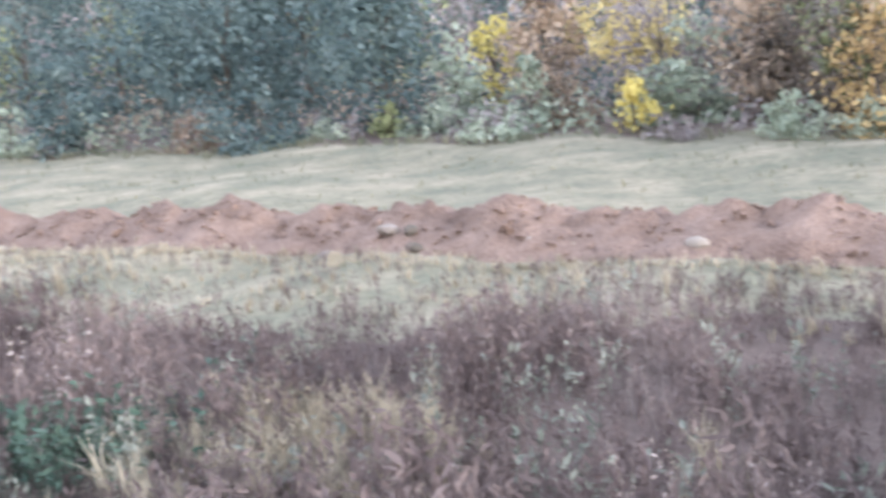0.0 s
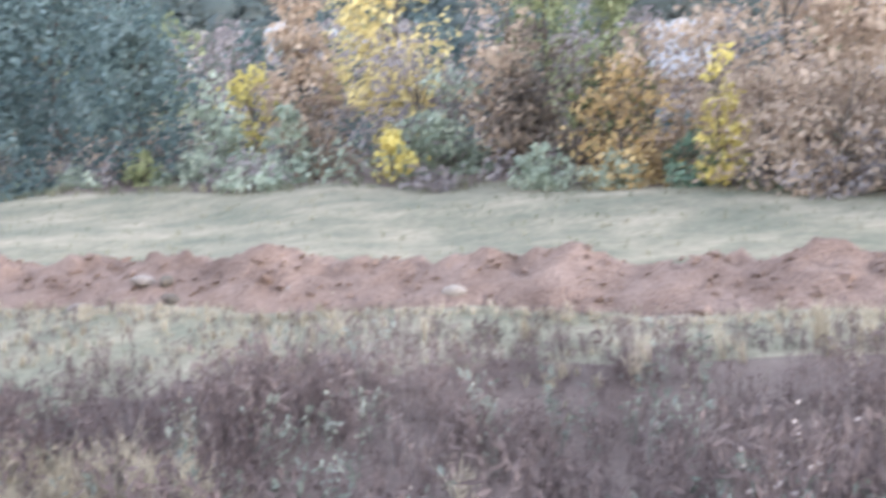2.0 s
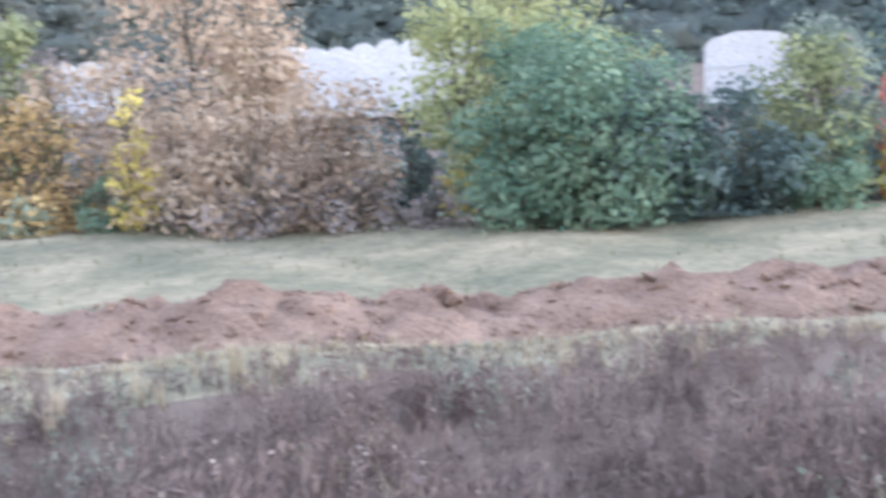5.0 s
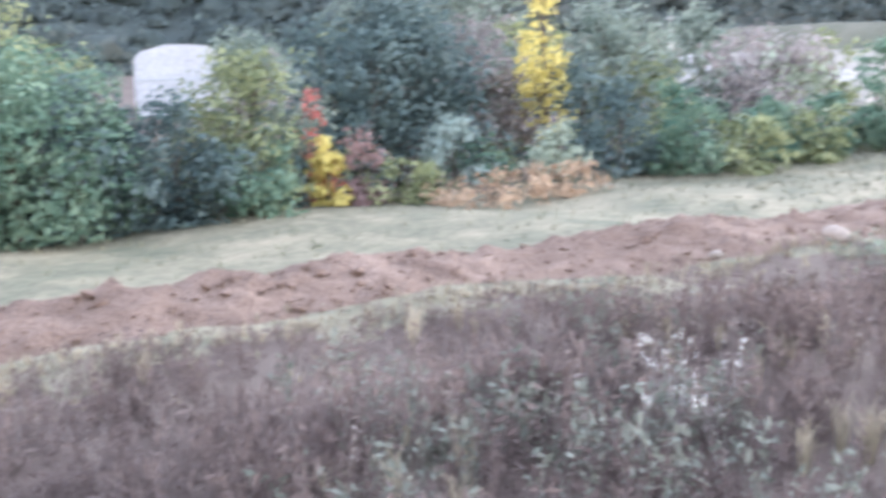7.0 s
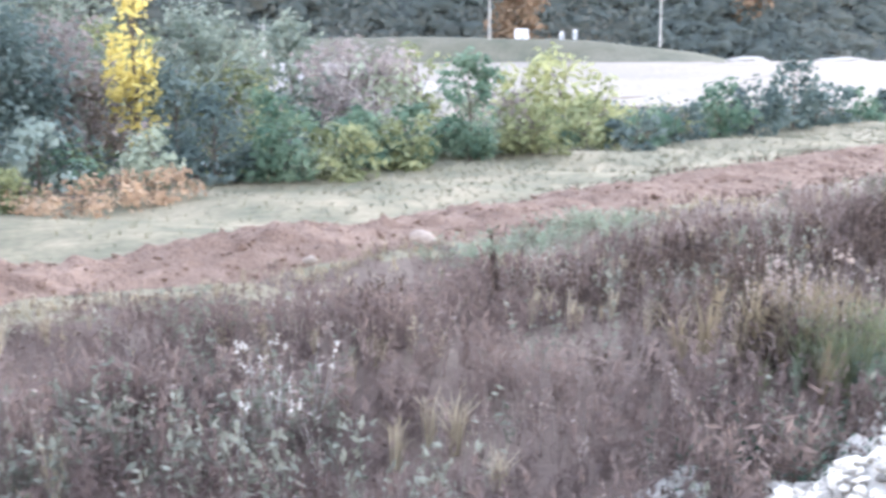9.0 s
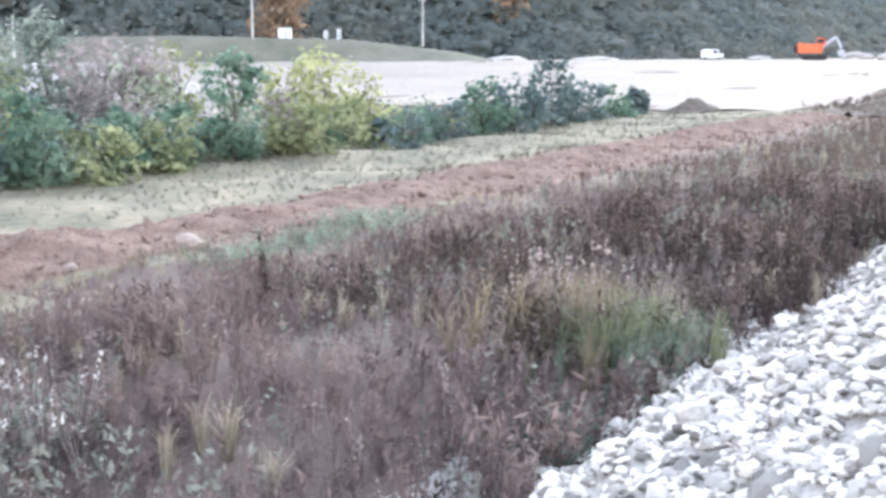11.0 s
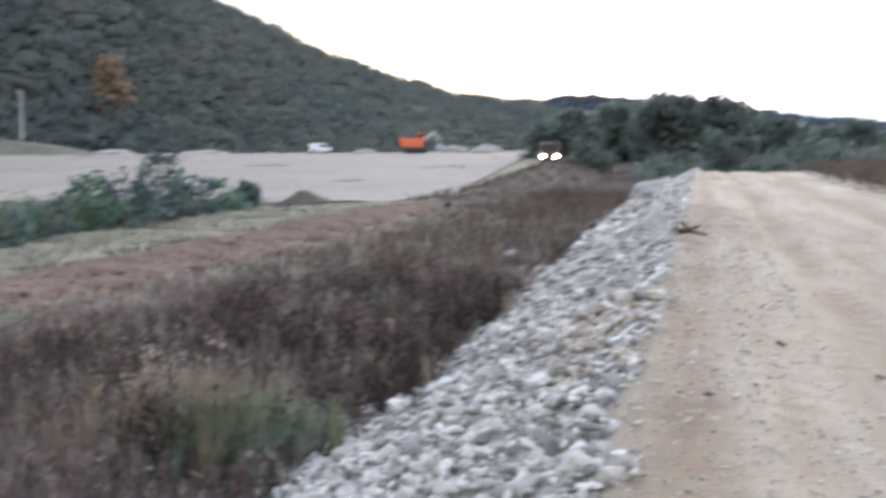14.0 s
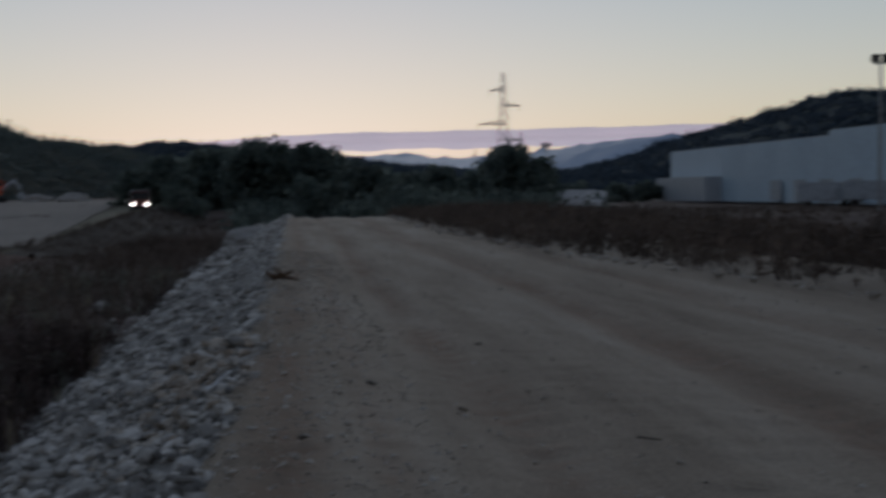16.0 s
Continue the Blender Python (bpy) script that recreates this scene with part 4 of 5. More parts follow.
plant("peach", 22.6, 32.8, 7.51, 2.95)
plant("tan", 17.5, 27.4, 3.04, 2.86)
plant("tan", 19.1, 25.4, 3.08, 3.08)
plant("mauve", 17.2, 25.5, 1.50, 3.27)
plant("mauve", 18.9, 23.4, 1.38, 2.92)
plant("mauve", 20.2, 22.0, 0.94, 2.21)
plant("dark", 21.4, 24.4, 3.03, 1.50)
plant("oliveyellow", 22.4, 23.2, 6.2, 3.6)
plant("oliveyellow", 25.6, 24.2, 8.0, 4.6)
plant("green", 23.4, 20.1, 4.9, 4.6)
plant("green", 24.3, 18.7, 4.65, 3.12)
plant("yellow", 22.0, 23.1, 2.23, 1.11)
plant("dark", 26.2, 17.3, 3.17, 3.78)
plant("greygreen", 29.2, 16.9, 4.80, 3.74)
plant("green", 27.2, 15.8, 2.25, 2.33)
plant("yellow", 29.5, 14.8, 2.35, 1.05, 2.2)
plant("red", 30.0, 15.3, 3.3, 0.9)
plant("dark", 28.9, 15.5, 2.3, 0.9)
plant("redbrown", 30.3, 14.2, 2.27, 1.70)
plant("dark", 33.9, 15.4, 5.01, 3.45)
plant("dark", 37.5, 15.9, 6.83, 4.52)
plant("greygreen", 37.2, 17.4, 6.2, 3.4)
plant("bluegrey", 34.6, 13.0, 2.1, 2.9)
plant("orange", 31.7, 10.9, 0.95, 4.2)
plant("orange", 33.6, 9.6, 0.9, 3.4)
plant("olive", 30.9, 13.1, 1.37, 2.33)
plant("darkbrown", 39.0, 13.0, 3.45, 2.28)
plant("yellow", 40.2, 11.8, 6.94, 1.84)
plant("greygreen", 44.8, 16.1, 8.0, 5.3)
plant("willow", 35.7, 10.1, 2.02, 1.89)
plant("dark", 38.0, 8.7, 3.09, 2.35)
plant("greygreen", 45.0, 10.7, 6.4, 4.7)
plant("green", 38.8, 7.0, 2.95, 3.10)
plant("willow", 40.3, 5.5, 1.78, 2.63)
plant("mauve", 49.2, 5.1, 4.76, 4.57)
plant("olive", 39.4, 5.0, 1.83, 2.94)
plant("olive", 42.4, 3.0, 1.86, 2.75)
plant("green", 45.8, 0.9, 4.18, 2.44)
plant("palelemon", 57.0, -1.2, 3.5, 3.6)
plant("palelemon", 56.5, -3.0, 4.3, 4.2)
plant("palelemon", 56.8, -5.0, 3.2, 3.4)
plant("olive", 48.5, -1.3, 2.33, 2.92)
plant("olive", 52.3, -4.0, 2.31, 2.91)
plant("green", 55.7, -6.8, 1.71, 3.37)
plant("dark", 51.6, -5.9, 1.79, 2.64)
plant("dark", 56.7, -8.6, 1.84, 3.18)
plant("green", 60.1, -11.0, 2.83, 2.54)
plant("dark", 61.9, -12.9, 2.81, 4.38)
plant("dark", 65.2, -15.7, 3.82, 2.95)
plant("dark", 70.7, -19.2, 2.3, 3.2)
plant("dark", 68.0, -17.6, 2.6, 3.2)
plant("green", 74.0, -21.6, 1.9, 3.4)
plant("dark", 77.3, -24.1, 1.74, 1.68)
plant("green", 41.5, 4.8, 2.19, 3.09)
plant("green", 43.3, 3.0, 2.21, 2.81)
plant("olive", 47.2, -1.5, 1.96, 3.06)


def thicket(name, label, u0, u1, v0, v1, n, low, high, mat, seed, leaf=0.12, per=88):
    """Undergrowth along the field's edge: many shrubs grown together."""
    q = np.random.default_rng(seed)
    u, v = q.uniform(u0, u1, n), q.uniform(v0, v1, n)
    v = v + 4.5 * smooth(4, -18, u)
    x, y = xy(u, v)
    g, h = ground_z(x, y), q.uniform(low, high, n)
    k = np.repeat(np.arange(n), per)
    d = q.standard_normal((len(k), 3))
    d /= np.linalg.norm(d, axis=1)[:, None]
    d[:, 2] = np.abs(d[:, 2])
    rr = q.uniform(0.3, 1.0, len(k)) ** 0.5 * (1 + 0.3 * np.sin(5 * np.arctan2(d[:, 1], d[:, 0]) + k))
    p = np.stack([x[k], y[k], g[k]], -1) + d * rr[:, None] * h[k][:, None] * np.array([0.62, 0.62, 0.92])
    face = d + np.array([0, 0, 0.3]) + 0.45 * q.standard_normal((len(k), 3))
    n1 = np.cross(face, q.standard_normal((len(k), 3)))
    n1 /= np.linalg.norm(n1, axis=1)[:, None]
    n2 = np.cross(face, n1)
    n2 /= np.linalg.norm(n2, axis=1)[:, None]
    s = leaf * q.uniform(0.6, 1.5, len(k))[:, None]
    quad = np.stack([p - n1 * s, p + n2 * s * 0.5, p + n1 * s, p - n2 * s * 0.5], 1)
    return tagged(new(name, mesh_of(name, quad.reshape(-1, 3), [np.arange(len(k) * 4).reshape(-1, 4)], mat)), label, "undergrowth", kind="stuff")


thicket("undergrowth", "mauve-grey leafless undergrowth along the field edge", -75, 14, 31.0, 37, 130, 0.7, 1.7, M_LEAF["mauve"], 601)
thicket("undergrowth", "grey-green undergrowth along the field edge", -75, 20, 31.2, 38, 110, 0.7, 1.9, M_LEAF["willow"], 602)
thicket("undergrowth", "dark green undergrowth behind the field edge", -75, 40, 35, 52, 170, 1.6, 3.0, M_LEAF["dark"], 603, 0.17, 95)
thicket("undergrowth", "tan and brown undergrowth behind the field edge", -60, 20, 34, 46, 90, 1.5, 3.2, M_LEAF["tan"], 604, 0.15, 95)
thicket("undergrowth", "olive-green hedge along the field edge", 10, 68, 31, 36, 110, 0.7, 1.7, M_LEAF["olive"], 605)
thicket("undergrowth", "dark green hedge along the field edge", 20, 70, 32, 36, 110, 0.8, 1.7, M_LEAF["dark"], 607)
thicket("undergrowth", "mauve-grey hedge along the field edge", 12, 60, 31.5, 36, 90, 0.8, 1.6, M_LEAF["mauve"], 608)
thicket("undergrowth", "fresh green hedge along the field edge", 10, 66, 31, 36, 80, 0.7, 1.6, M_LEAF["green"], 606)

# trees standing further back, between the bushes and the hill
q = np.random.default_rng(808)
for az in np.arange(-16, 23, 1.5):
    d = 88 + q.uniform(-6, 10)
    plant(("dark", "olive", "mauve", "dark")[q.integers(0, 4)], *polar(az + q.uniform(-0.4, 0.4), d), q.uniform(6.0, 8.5), q.uniform(5, 7), 0.75)
for az in list(np.arange(29.4, 34, 1.4)) + list(np.arange(45.5, 54, 1.5)) + list(np.arange(60.5, 78, 1.5)):
    d = 80 + q.uniform(-5, 8)
    plant(("olive", "mauve", "dark", "dark")[q.integers(0, 4)], *polar(az + q.uniform(-0.4, 0.4), d), q.uniform(4.2, 6.5), q.uniform(4, 5.5), 0.75)
for k, az, d, h, w in (("tan", 25.6, 36, 4.6, 2.4), ("tan", 28.2, 36, 4.8, 3.2), ("darkbrown", 22.4, 37, 4.2, 2.2), ("darkbrown", 20.4, 39, 5.0, 2.4), ("mauve", 24.0, 40, 6.0, 4.0), ("tan", 30.6, 33, 3.6, 3.4),
                       ("tan", 34.0, 31, 3.6, 3.0), ("tan", 36.2, 32, 3.7, 3.0), ("tan", 38.8, 31.5, 3.6, 2.8), ("brown", 37.5, 30.5, 2.8, 2.8), ("green", 47.0, 29, 5.0, 3.6), ("green", 49.5, 28.5, 4.6, 3.2), ("dark", 52.0, 29.5, 4.0, 3.2), ("dark", 55.5, 31, 3.4, 3.2),
                       ("olive", 59.5, 33, 4.6, 3.4), ("dark", 64.0, 38, 5.6, 4.0), ("dark", 67.5, 40, 6.0, 4.2), ("mauve", 70.5, 43, 5.2, 4.4), ("dark", 75.5, 42, 3.6, 3.2), ("olive", 78.0, 46, 4.0, 3.6),
                       ("greygreen", 80.6, 54, 5.8, 4.0), ("mauve", 83.0, 52, 5.0, 4.0), ("willow", 84.6, 50, 4.2, 3.2), ("olive", 86.4, 55, 4.8, 3.4), ("willow", 85.4, 47, 2.6, 3.4), ("willow", 88.9, 47, 2.3, 3.2), ("mauve", 90.8, 49, 2.4, 3.4)):
    plant(k, *polar(az, d), h, w)

plant("rust", *polar(91.2, 252), 15.5, 11.0, 2.6)
plant("rust", *polar(101.3, 300), 24.0, 8.0, 2.2)

# far trees down the valley
thicket("undergrowth", "dark undergrowth below the valley trees", 118, 190, -30, 6, 130, 1.6, 3.6, M_LEAF["far"], 609, 0.32, 70)

for az, d, h, w in ((121.3, 210, 6, 10), (122.6, 205, 8, 10), (124.0, 215, 9, 10), (125.4, 190, 9.5, 9), (126.6, 170, 10.6, 8), (127.7, 165, 10.0, 7), (128.8, 172, 10.2, 7), (130.0, 180, 9.9, 8),
                    (131.2, 190, 8.0, 7), (132.6, 195, 6.0, 8), (134.2, 200, 5.6, 7), (135.0, 190, 6.6, 5), (136.2, 195, 5.2, 7), (137.9, 168, 8.5, 6.4), (138.8, 165, 8.7, 6.5), (139.9, 167, 7.3, 5.4),
                    (123.3, 150, 5.0, 7), (129.4, 140, 5.2, 7), (133.4, 150, 4.4, 8), (136.9, 150, 4.8, 6), (141.6, 230, 4.0, 8), (143.6, 235, 3.6, 8), (144.9, 240, 4.2, 6)):
    plant("far", *polar(az, d), h, w, 3.2)
for az, d, h, w in ((138.75, 163, 8.3, 8.6), (126.9, 164, 10.2, 9.5), (129.3, 170, 9.6, 9.5), (124.6, 186, 8.8, 10), (135.2, 186, 6.0, 6.5), (132.0, 178, 6.2, 8)):
    plant("far", *polar(az, d), h, w, 5.0)



# ---- hills ----
def ridge(name, label, azs, els, d0, d1, mat, rough, seed, category="hill", steps=16):
    """A hill: azs and els give its skyline, d0 the distance of its foot and d1 of its crest (along azs)."""
    az = np.arange(azs[0], azs[-1], 0.35)
    el, a0, a1 = np.interp(az, azs, els), np.interp(az, azs, d0), np.interp(az, azs, d1)
    t = np.concatenate([np.linspace(0, 1, steps), [1.15, 1.5]])
    T, A = np.meshgrid(t, np.radians(az), indexing="ij")
    D = a0 + (a1 - a0) * T
    top = EYE + a1 * np.tan(np.radians(el))
    Z = np.where(T <= 1, -1.5 + (top + 1.5) * np.sin(np.clip(T, 0, 1) * np.pi / 2) ** 1.15, top * (1 - (T - 1) * 0.9))
    X, Y = D * np.sin(A), D * np.cos(A)
    Z = Z + rough * np.clip(T, 0, 1) * (1 - 0.6 * (T > 0.9)) * wobble(X, Y, 60, seed)
    ob = tagged(new(name, grid(name, X, Y, Z, mat)), label, category, kind="structure")
    return ob, X, Y, Z


def forest(name, label, X, Y, Z, n, size, seed, leaf, per=34, upto=16, cols=(0.0, 1.0), mat=None):
    """Tree crowns, as clumps of leaves, over a hill's face."""
    q = np.random.default_rng(seed)
    i, j = q.integers(0, upto - 1, n), q.integers(int(cols[0] * X.shape[1]), int(cols[1] * X.shape[1]) - 1, n)
    a, b = q.random(n), q.random(n)

    def at(F):
        return (F[i, j] * (1 - a) + F[i + 1, j] * a) * (1 - b) + (F[i, j + 1] * (1 - a) + F[i + 1, j + 1] * a) * b

    c = np.stack([at(X), at(Y), at(Z)], -1)
    s = size * q.uniform(0.55, 1.5, n)
    k = np.repeat(np.arange(n), per)
    d = q.standard_normal((len(k), 3))
    d /= np.linalg.norm(d, axis=1)[:, None]
    d[:, 2] = np.abs(d[:, 2])
    p = c[k] + d * (s[k] * q.uniform(0.45, 1.2, len(k)))[:, None] * np.array([1.2, 1.2, 0.85])
    n1 = q.standard_normal((len(k), 3))
    n1 = np.cross(n1, d + np.array([0, 0, 0.3])) + 0.4 * q.standard_normal((len(k), 3))
    n1 /= np.linalg.norm(n1, axis=1)[:, None]
    n2 = np.cross(n1, d)
    n2 /= np.linalg.norm(n2, axis=1)[:, None] + 1e-6
    w = leaf * q.uniform(0.6, 1.4, len(k))[:, None]
    quad = np.stack([p - n1 * w, p + n2 * w * 0.7, p + n1 * w, p - n2 * w * 0.7], 1)
    # a rough leafy body under each crown's outer leaves
    m = 5
    ang = np.arange(m) * 2 * math.pi / m
    body = np.concatenate([np.stack([np.cos(ang + f), np.sin(ang + f), np.full(m, h)], -1) * np.array([g, g, 1]) for f, g, h in ((0.0, 1.05, -0.25), (0.4, 1.0, 0.35), (0.9, 0.62, 0.75))] + [np.array([[0.0, 0.0, 0.95]])])
    bv = body[None] * (1 + 0.2 * q.standard_normal((n, len(body), 1))) * s[:, None, None] * np.array([0.5, 0.5, 0.4]) + c[:, None]
    ring = [(o + i, o + (i + 1) % m, o + m + (i + 1) % m, o + m + i) for o in (0, m) for i in range(m)]
    cap = [(2 * m + i, 2 * m + (i + 1) % m, 3 * m) for i in range(m)]
    base = len(k) * 4 + np.arange(n)[:, None, None] * len(body)
    vs = np.concatenate([quad.reshape(-1, 3), bv.reshape(-1, 3)])
    fs = [np.concatenate([np.arange(len(k) * 4).reshape(-1, 4), (np.array(ring)[None] + base).reshape(-1, 4)]), (np.array(cap)[None] + base).reshape(-1, 3)]
    return tagged(new(name, mesh_of(name, vs, fs, mat or M_FOREST, False)), label, "forest", kind="stuff")


ob, X, Y, Z = ridge("hill", "steep forested hillside above the yard", [-40, -10, 10, 40, 70, 90, 100, 104.3, 108, 111.3, 114, 117, 120.4, 123],
                    [7.5, 8, 8.5, 10, 11, 11.5, 9.2, 7.0, 5.3, 3.7, 2.85, 2.15, 1.8, 1.0], [220, 210, 200, 200, 230, 250, 270, 285, 300, 310, 330, 400, 480, 520],
                    [420, 400, 390, 400, 420, 440, 470, 490, 520, 560, 620, 700, 800, 850], M_HILLSOIL, 2.5, 5)
forest("hill_forest", "dense dark green autumn forest on the hillside above the sheds", X, Y, Z, 2900, 6.0, 6, 0.72, 32, cols=(0.12, 0.61))
forest("hill_forest", "dense dark green and brown autumn forest on the hillside above the yard", X, Y, Z, 4900, 5.1, 16, 0.62, 32, cols=(0.61, 1.0))
ob, X, Y, Z = ridge("middle_hill", "low forested hill down the valley", [114, 118, 120.4, 123.1, 125.7, 127, 130, 134, 140], [1.6, 1.85, 1.92, 2.12, 1.9, 1.75, 1.5, 1.0, 0.5],
                    [900] * 9, [1500] * 9, M_HILLSOIL, 4, 7)
forest("middle_forest", "dark forest on the low hill down the valley", X, Y, Z, 1800, 6.0, 8, 1.6, 14, mat=M_HAZEFOREST)
ridge("far_mountain", "distant mountain ridge under the evening sky, its blue haze painted as a glow", [112, 126, 129, 131.5, 133.7, 135.5, 137.1, 140, 142.6, 145, 147, 152, 160], [0.8, 1.2, 1.5, 1.6, 1.68, 1.45, 1.55, 1.78, 2.12, 2.4, 2.45, 2.0, 1.0],
      [3200] * 13, [4200] * 13, M_HAZEHILL, 8, 9)
ob, X, Y, Z = ridge("right_hill", "broad dark forested mountain beyond the warehouse", [137, 140.3, 142.4, 143.9, 145.5, 148.8, 152, 153.9, 155.2, 162, 175, 200, 240, 300], [0.2, 0.6, 0.9, 1.25, 1.85, 2.7, 3.62, 4.0, 3.9, 3.4, 3.2, 3.5, 4, 4],
                    [700] * 14, [1300] * 14, M_HILLSOIL, 4, 10)
forest("right_forest", "dark forest on the mountain beyond the warehouse", X, Y, Z, 2400, 6.0, 11, 1.5, 12, cols=(0.0, 0.18), mat=M_HAZEFOREST)

# cloud bank low in the sky
az = np.linspace(121, 156, 60)
t = np.linspace(0, 1, 8)
T, A = np.meshgrid(t, az, indexing="ij")
fade = smooth(121, 131, A) * smooth(156, 150, A)
ruffle = 0.05 * np.sin(A * 1.3) + 0.03 * np.sin(A * 3.1 + 1)
E_ = 2.42 + 0.014 * (A - 138) - (0.42 + ruffle) * fade * (1 - T) + (0.40 + 0.4 * ruffle) * fade * T
D_ = 4650 + 60 * np.sin(np.pi * T)
tagged(new("cloud_bank", grid("cloud_bank", D_ * np.sin(np.radians(A)), D_ * np.cos(np.radians(A)), EYE + 4650 * np.tan(np.radians(E_)), M_CLOUD)),
       "thin lilac-grey cloud bank low over the mountains", "cloud", kind="structure")


# ---- the yard and what stands behind it ----
az = np.linspace(82, 123.5, 90)
near = np.interp(az, [82, 96.6, 104, 108, 110.3, 115, 117, 119, 120.4, 121.5, 123.5], [100, 90, 88, 88, 83, 88, 97, 150, 205, 260, 285])
end = np.interp(az, [82, 98, 110, 123.5], [222, 240, 265, 300])
T, A = np.meshgrid(np.linspace(0, 1, 30), np.radians(az), indexing="ij")
D = near + (end - near) * T + (1.5 * wobble(A * 60, T * 0, 9, 71)) * (1 - T)
X, Y = D * np.sin(A), D * np.cos(A)
tagged(new("gravel_yard", grid("gravel_yard", X, Y, ground_z(X, Y) + 0.14 + 0.05 * wobble(X, Y, 25, 72), M_YARD)), "broad levelled yard of pale gravel", "gravel yard", kind="structure")


def mound(name, label, category, az, d, radius, high, mat, seed, group=""):
    """A tipped heap with an uneven outline."""
    bm = bmesh.new()
    bmesh.ops.create_icosphere(bm, subdivisions=4, radius=1)
    for w in bm.verts:
        k = 1 + 0.22 * noise.noise(w.co * 1.6 + Vector((seed, 0, 0))) + 0.08 * noise.noise(w.co * 5 + Vector((0, seed, 0)))
        w.co = Vector((w.co.x * radius * k, w.co.y * radius * k, max(-0.15, w.co.z) * high * k))
    me = bpy.data.meshes.new(name)
    bm.to_mesh(me)
    bm.free()
    me.materials.append(mat)
    ob = new(name, me)
    x, y = polar(az, d)
    ob.matrix_basis = pose(x, y, float(ground_z(x, y)) + 0.1)
    return tagged(ob, label, category, group)


mound("stone_mound", "low heap of pale stones at the road edge", "stone heap", 126.6, 72, 1.8, 0.9, M_HEAP, 3)
for az, d, rr, hh in ((117.0, 262, 3.2, 1.7), (118.6, 265, 3.4, 1.8), (112.8, 262, 2.6, 0.9), (105.5, 255, 5, 0.9), (101.5, 245, 4, 0.9), (95, 235, 6, 0.9)):
    mound("gravel_mound", "pale heap of tipped gravel along the yard's edge", "gravel heap", az, d, rr, hh, M_HEAP, int(az * 7), "gravel heaps")
az = np.linspace(74, 100.5, 70)
T, A = np.meshgrid(np.linspace(0, 1, 10), np.radians(az), indexing="ij")
D = 226 + 22 * T + 0 * A
top = 0.4 + np.interp(np.degrees(A), [74, 87, 94, 99, 100.5], [4.0, 4.6, 4.0, 1.6, 0.2])
X, Y = D * np.sin(A), D * np.cos(A)
tagged(new("roadside_bank", grid("roadside_bank", X, Y, -0.4 + top * smooth(0, 0.5, T) + 0.15 * wobble(X, Y, 8, 73), M_DULLGRASS)), "low brown grassy bank behind the yard", "bank", kind="structure")


def utility_pole(az, d, z, h):
    x, y = polar(az, d)
    ob = thing("utility_pole", "pale concrete utility pole standing behind the yard", "utility pole", x, y, z, -az, "poles behind the yard")
    part("pole", rod(bmesh.new(), (0, 0, -0.5), (0, 0, h), 0.22, 0.13, 10), M_POLE, ob)
    part("crossarm", box(bmesh.new(), -0.9, -0.06, h - 0.5, 0.9, 0.06, h - 0.38), M_METAL, ob, "steel crossarm")
    for k in (-0.8, 0.0, 0.8):
        part("insulator", rod(bmesh.new(), (k, 0, h - 0.4), (k, 0, h - 0.1), 0.05, 0.03), M_WHITE, ob)


utility_pole(89.78, 236, 4.0, 9.6)
utility_pole(97.57, 252, 3.2, 9.2)
utility_pole(103.2, 330, 2.0, 9.0)
utility_pole(79.4, 190, -1.0, 7.0)


def cabin(name, label, az, d, z, wid, dep, hgt):
    x, y = polar(az, d)
    ob = thing(name, label, "cabin", x, y, z, -az, "white boxes behind the yard")
    part("body", box(bmesh.new(), -wid / 2, -dep / 2, 0, wid / 2, dep / 2, hgt, 0.06), M_WHITE, ob)
    part("roof", box(bmesh.new(), -wid / 2 - 0.1, -dep / 2 - 0.1, hgt, wid / 2 + 0.1, dep / 2 + 0.1, hgt + 0.12), M_GREY, ob)
    part("door", box(bmesh.new(), -0.2, -dep / 2 - 0.03, 0.05, 0.5, -dep / 2, min(1.9, hgt * 0.85)), M_GREY, ob)


cabin("white_cabin", "small white cabin on the bank behind the yard", 91.25, 238, 4.2, 2.6, 2.2, 1.9)
cabin("white_cabinet", "white cabinet on the bank behind the yard", 93.1, 238, 4.1, 0.7, 0.6, 1.5)
cabin("white_cabinet", "white cabinet on the bank behind the yard", 93.7, 238, 4.0, 0.7, 0.6, 1.9)


def wheel(bm_parent, x, y, r, w):
    ob = part("wheel", rod(bmesh.new(), (x, y - w / 2, r), (x, y + w / 2, r), r, r, 18), M_BLACK, bm_parent, "black tyre")
    part("rim", rod(bmesh.new(), (x, y - w / 2 - 0.01, r), (x, y - w / 2 + 0.03, r), r * 0.55, r * 0.5, 14), M_METAL, ob)


def van(az, d):
    x, y = polar(az, d)
    ob = thing("van", "white van parked at the far edge of the yard", "van", x, y, float(ground_z(x, y)) + 0.15, -az)
    bm = bmesh.new()
    box(bm, -2.2, -0.9, 0.35, 1.3, 0.9, 2.1, 0.12)
    box(bm, 1.2, -0.88, 0.35, 2.3, 0.88, 1.25, 0.12)
    part("body", bm, M_WHITE, ob)
    part("windscreen", box(bmesh.new(), 1.28, -0.75, 1.25, 1.36, 0.75, 1.95), M_DARKGLASS, ob)
    part("window", box(bmesh.new(), 0.2, -0.93, 1.25, 1.1, -0.9, 1.9), M_DARKGLASS, ob)
    for wx in (-1.4, 1.5):
        for wy in (-0.85, 0.85):
            wheel(ob, wx, wy, 0.34, 0.22)


van(110.76, 262)


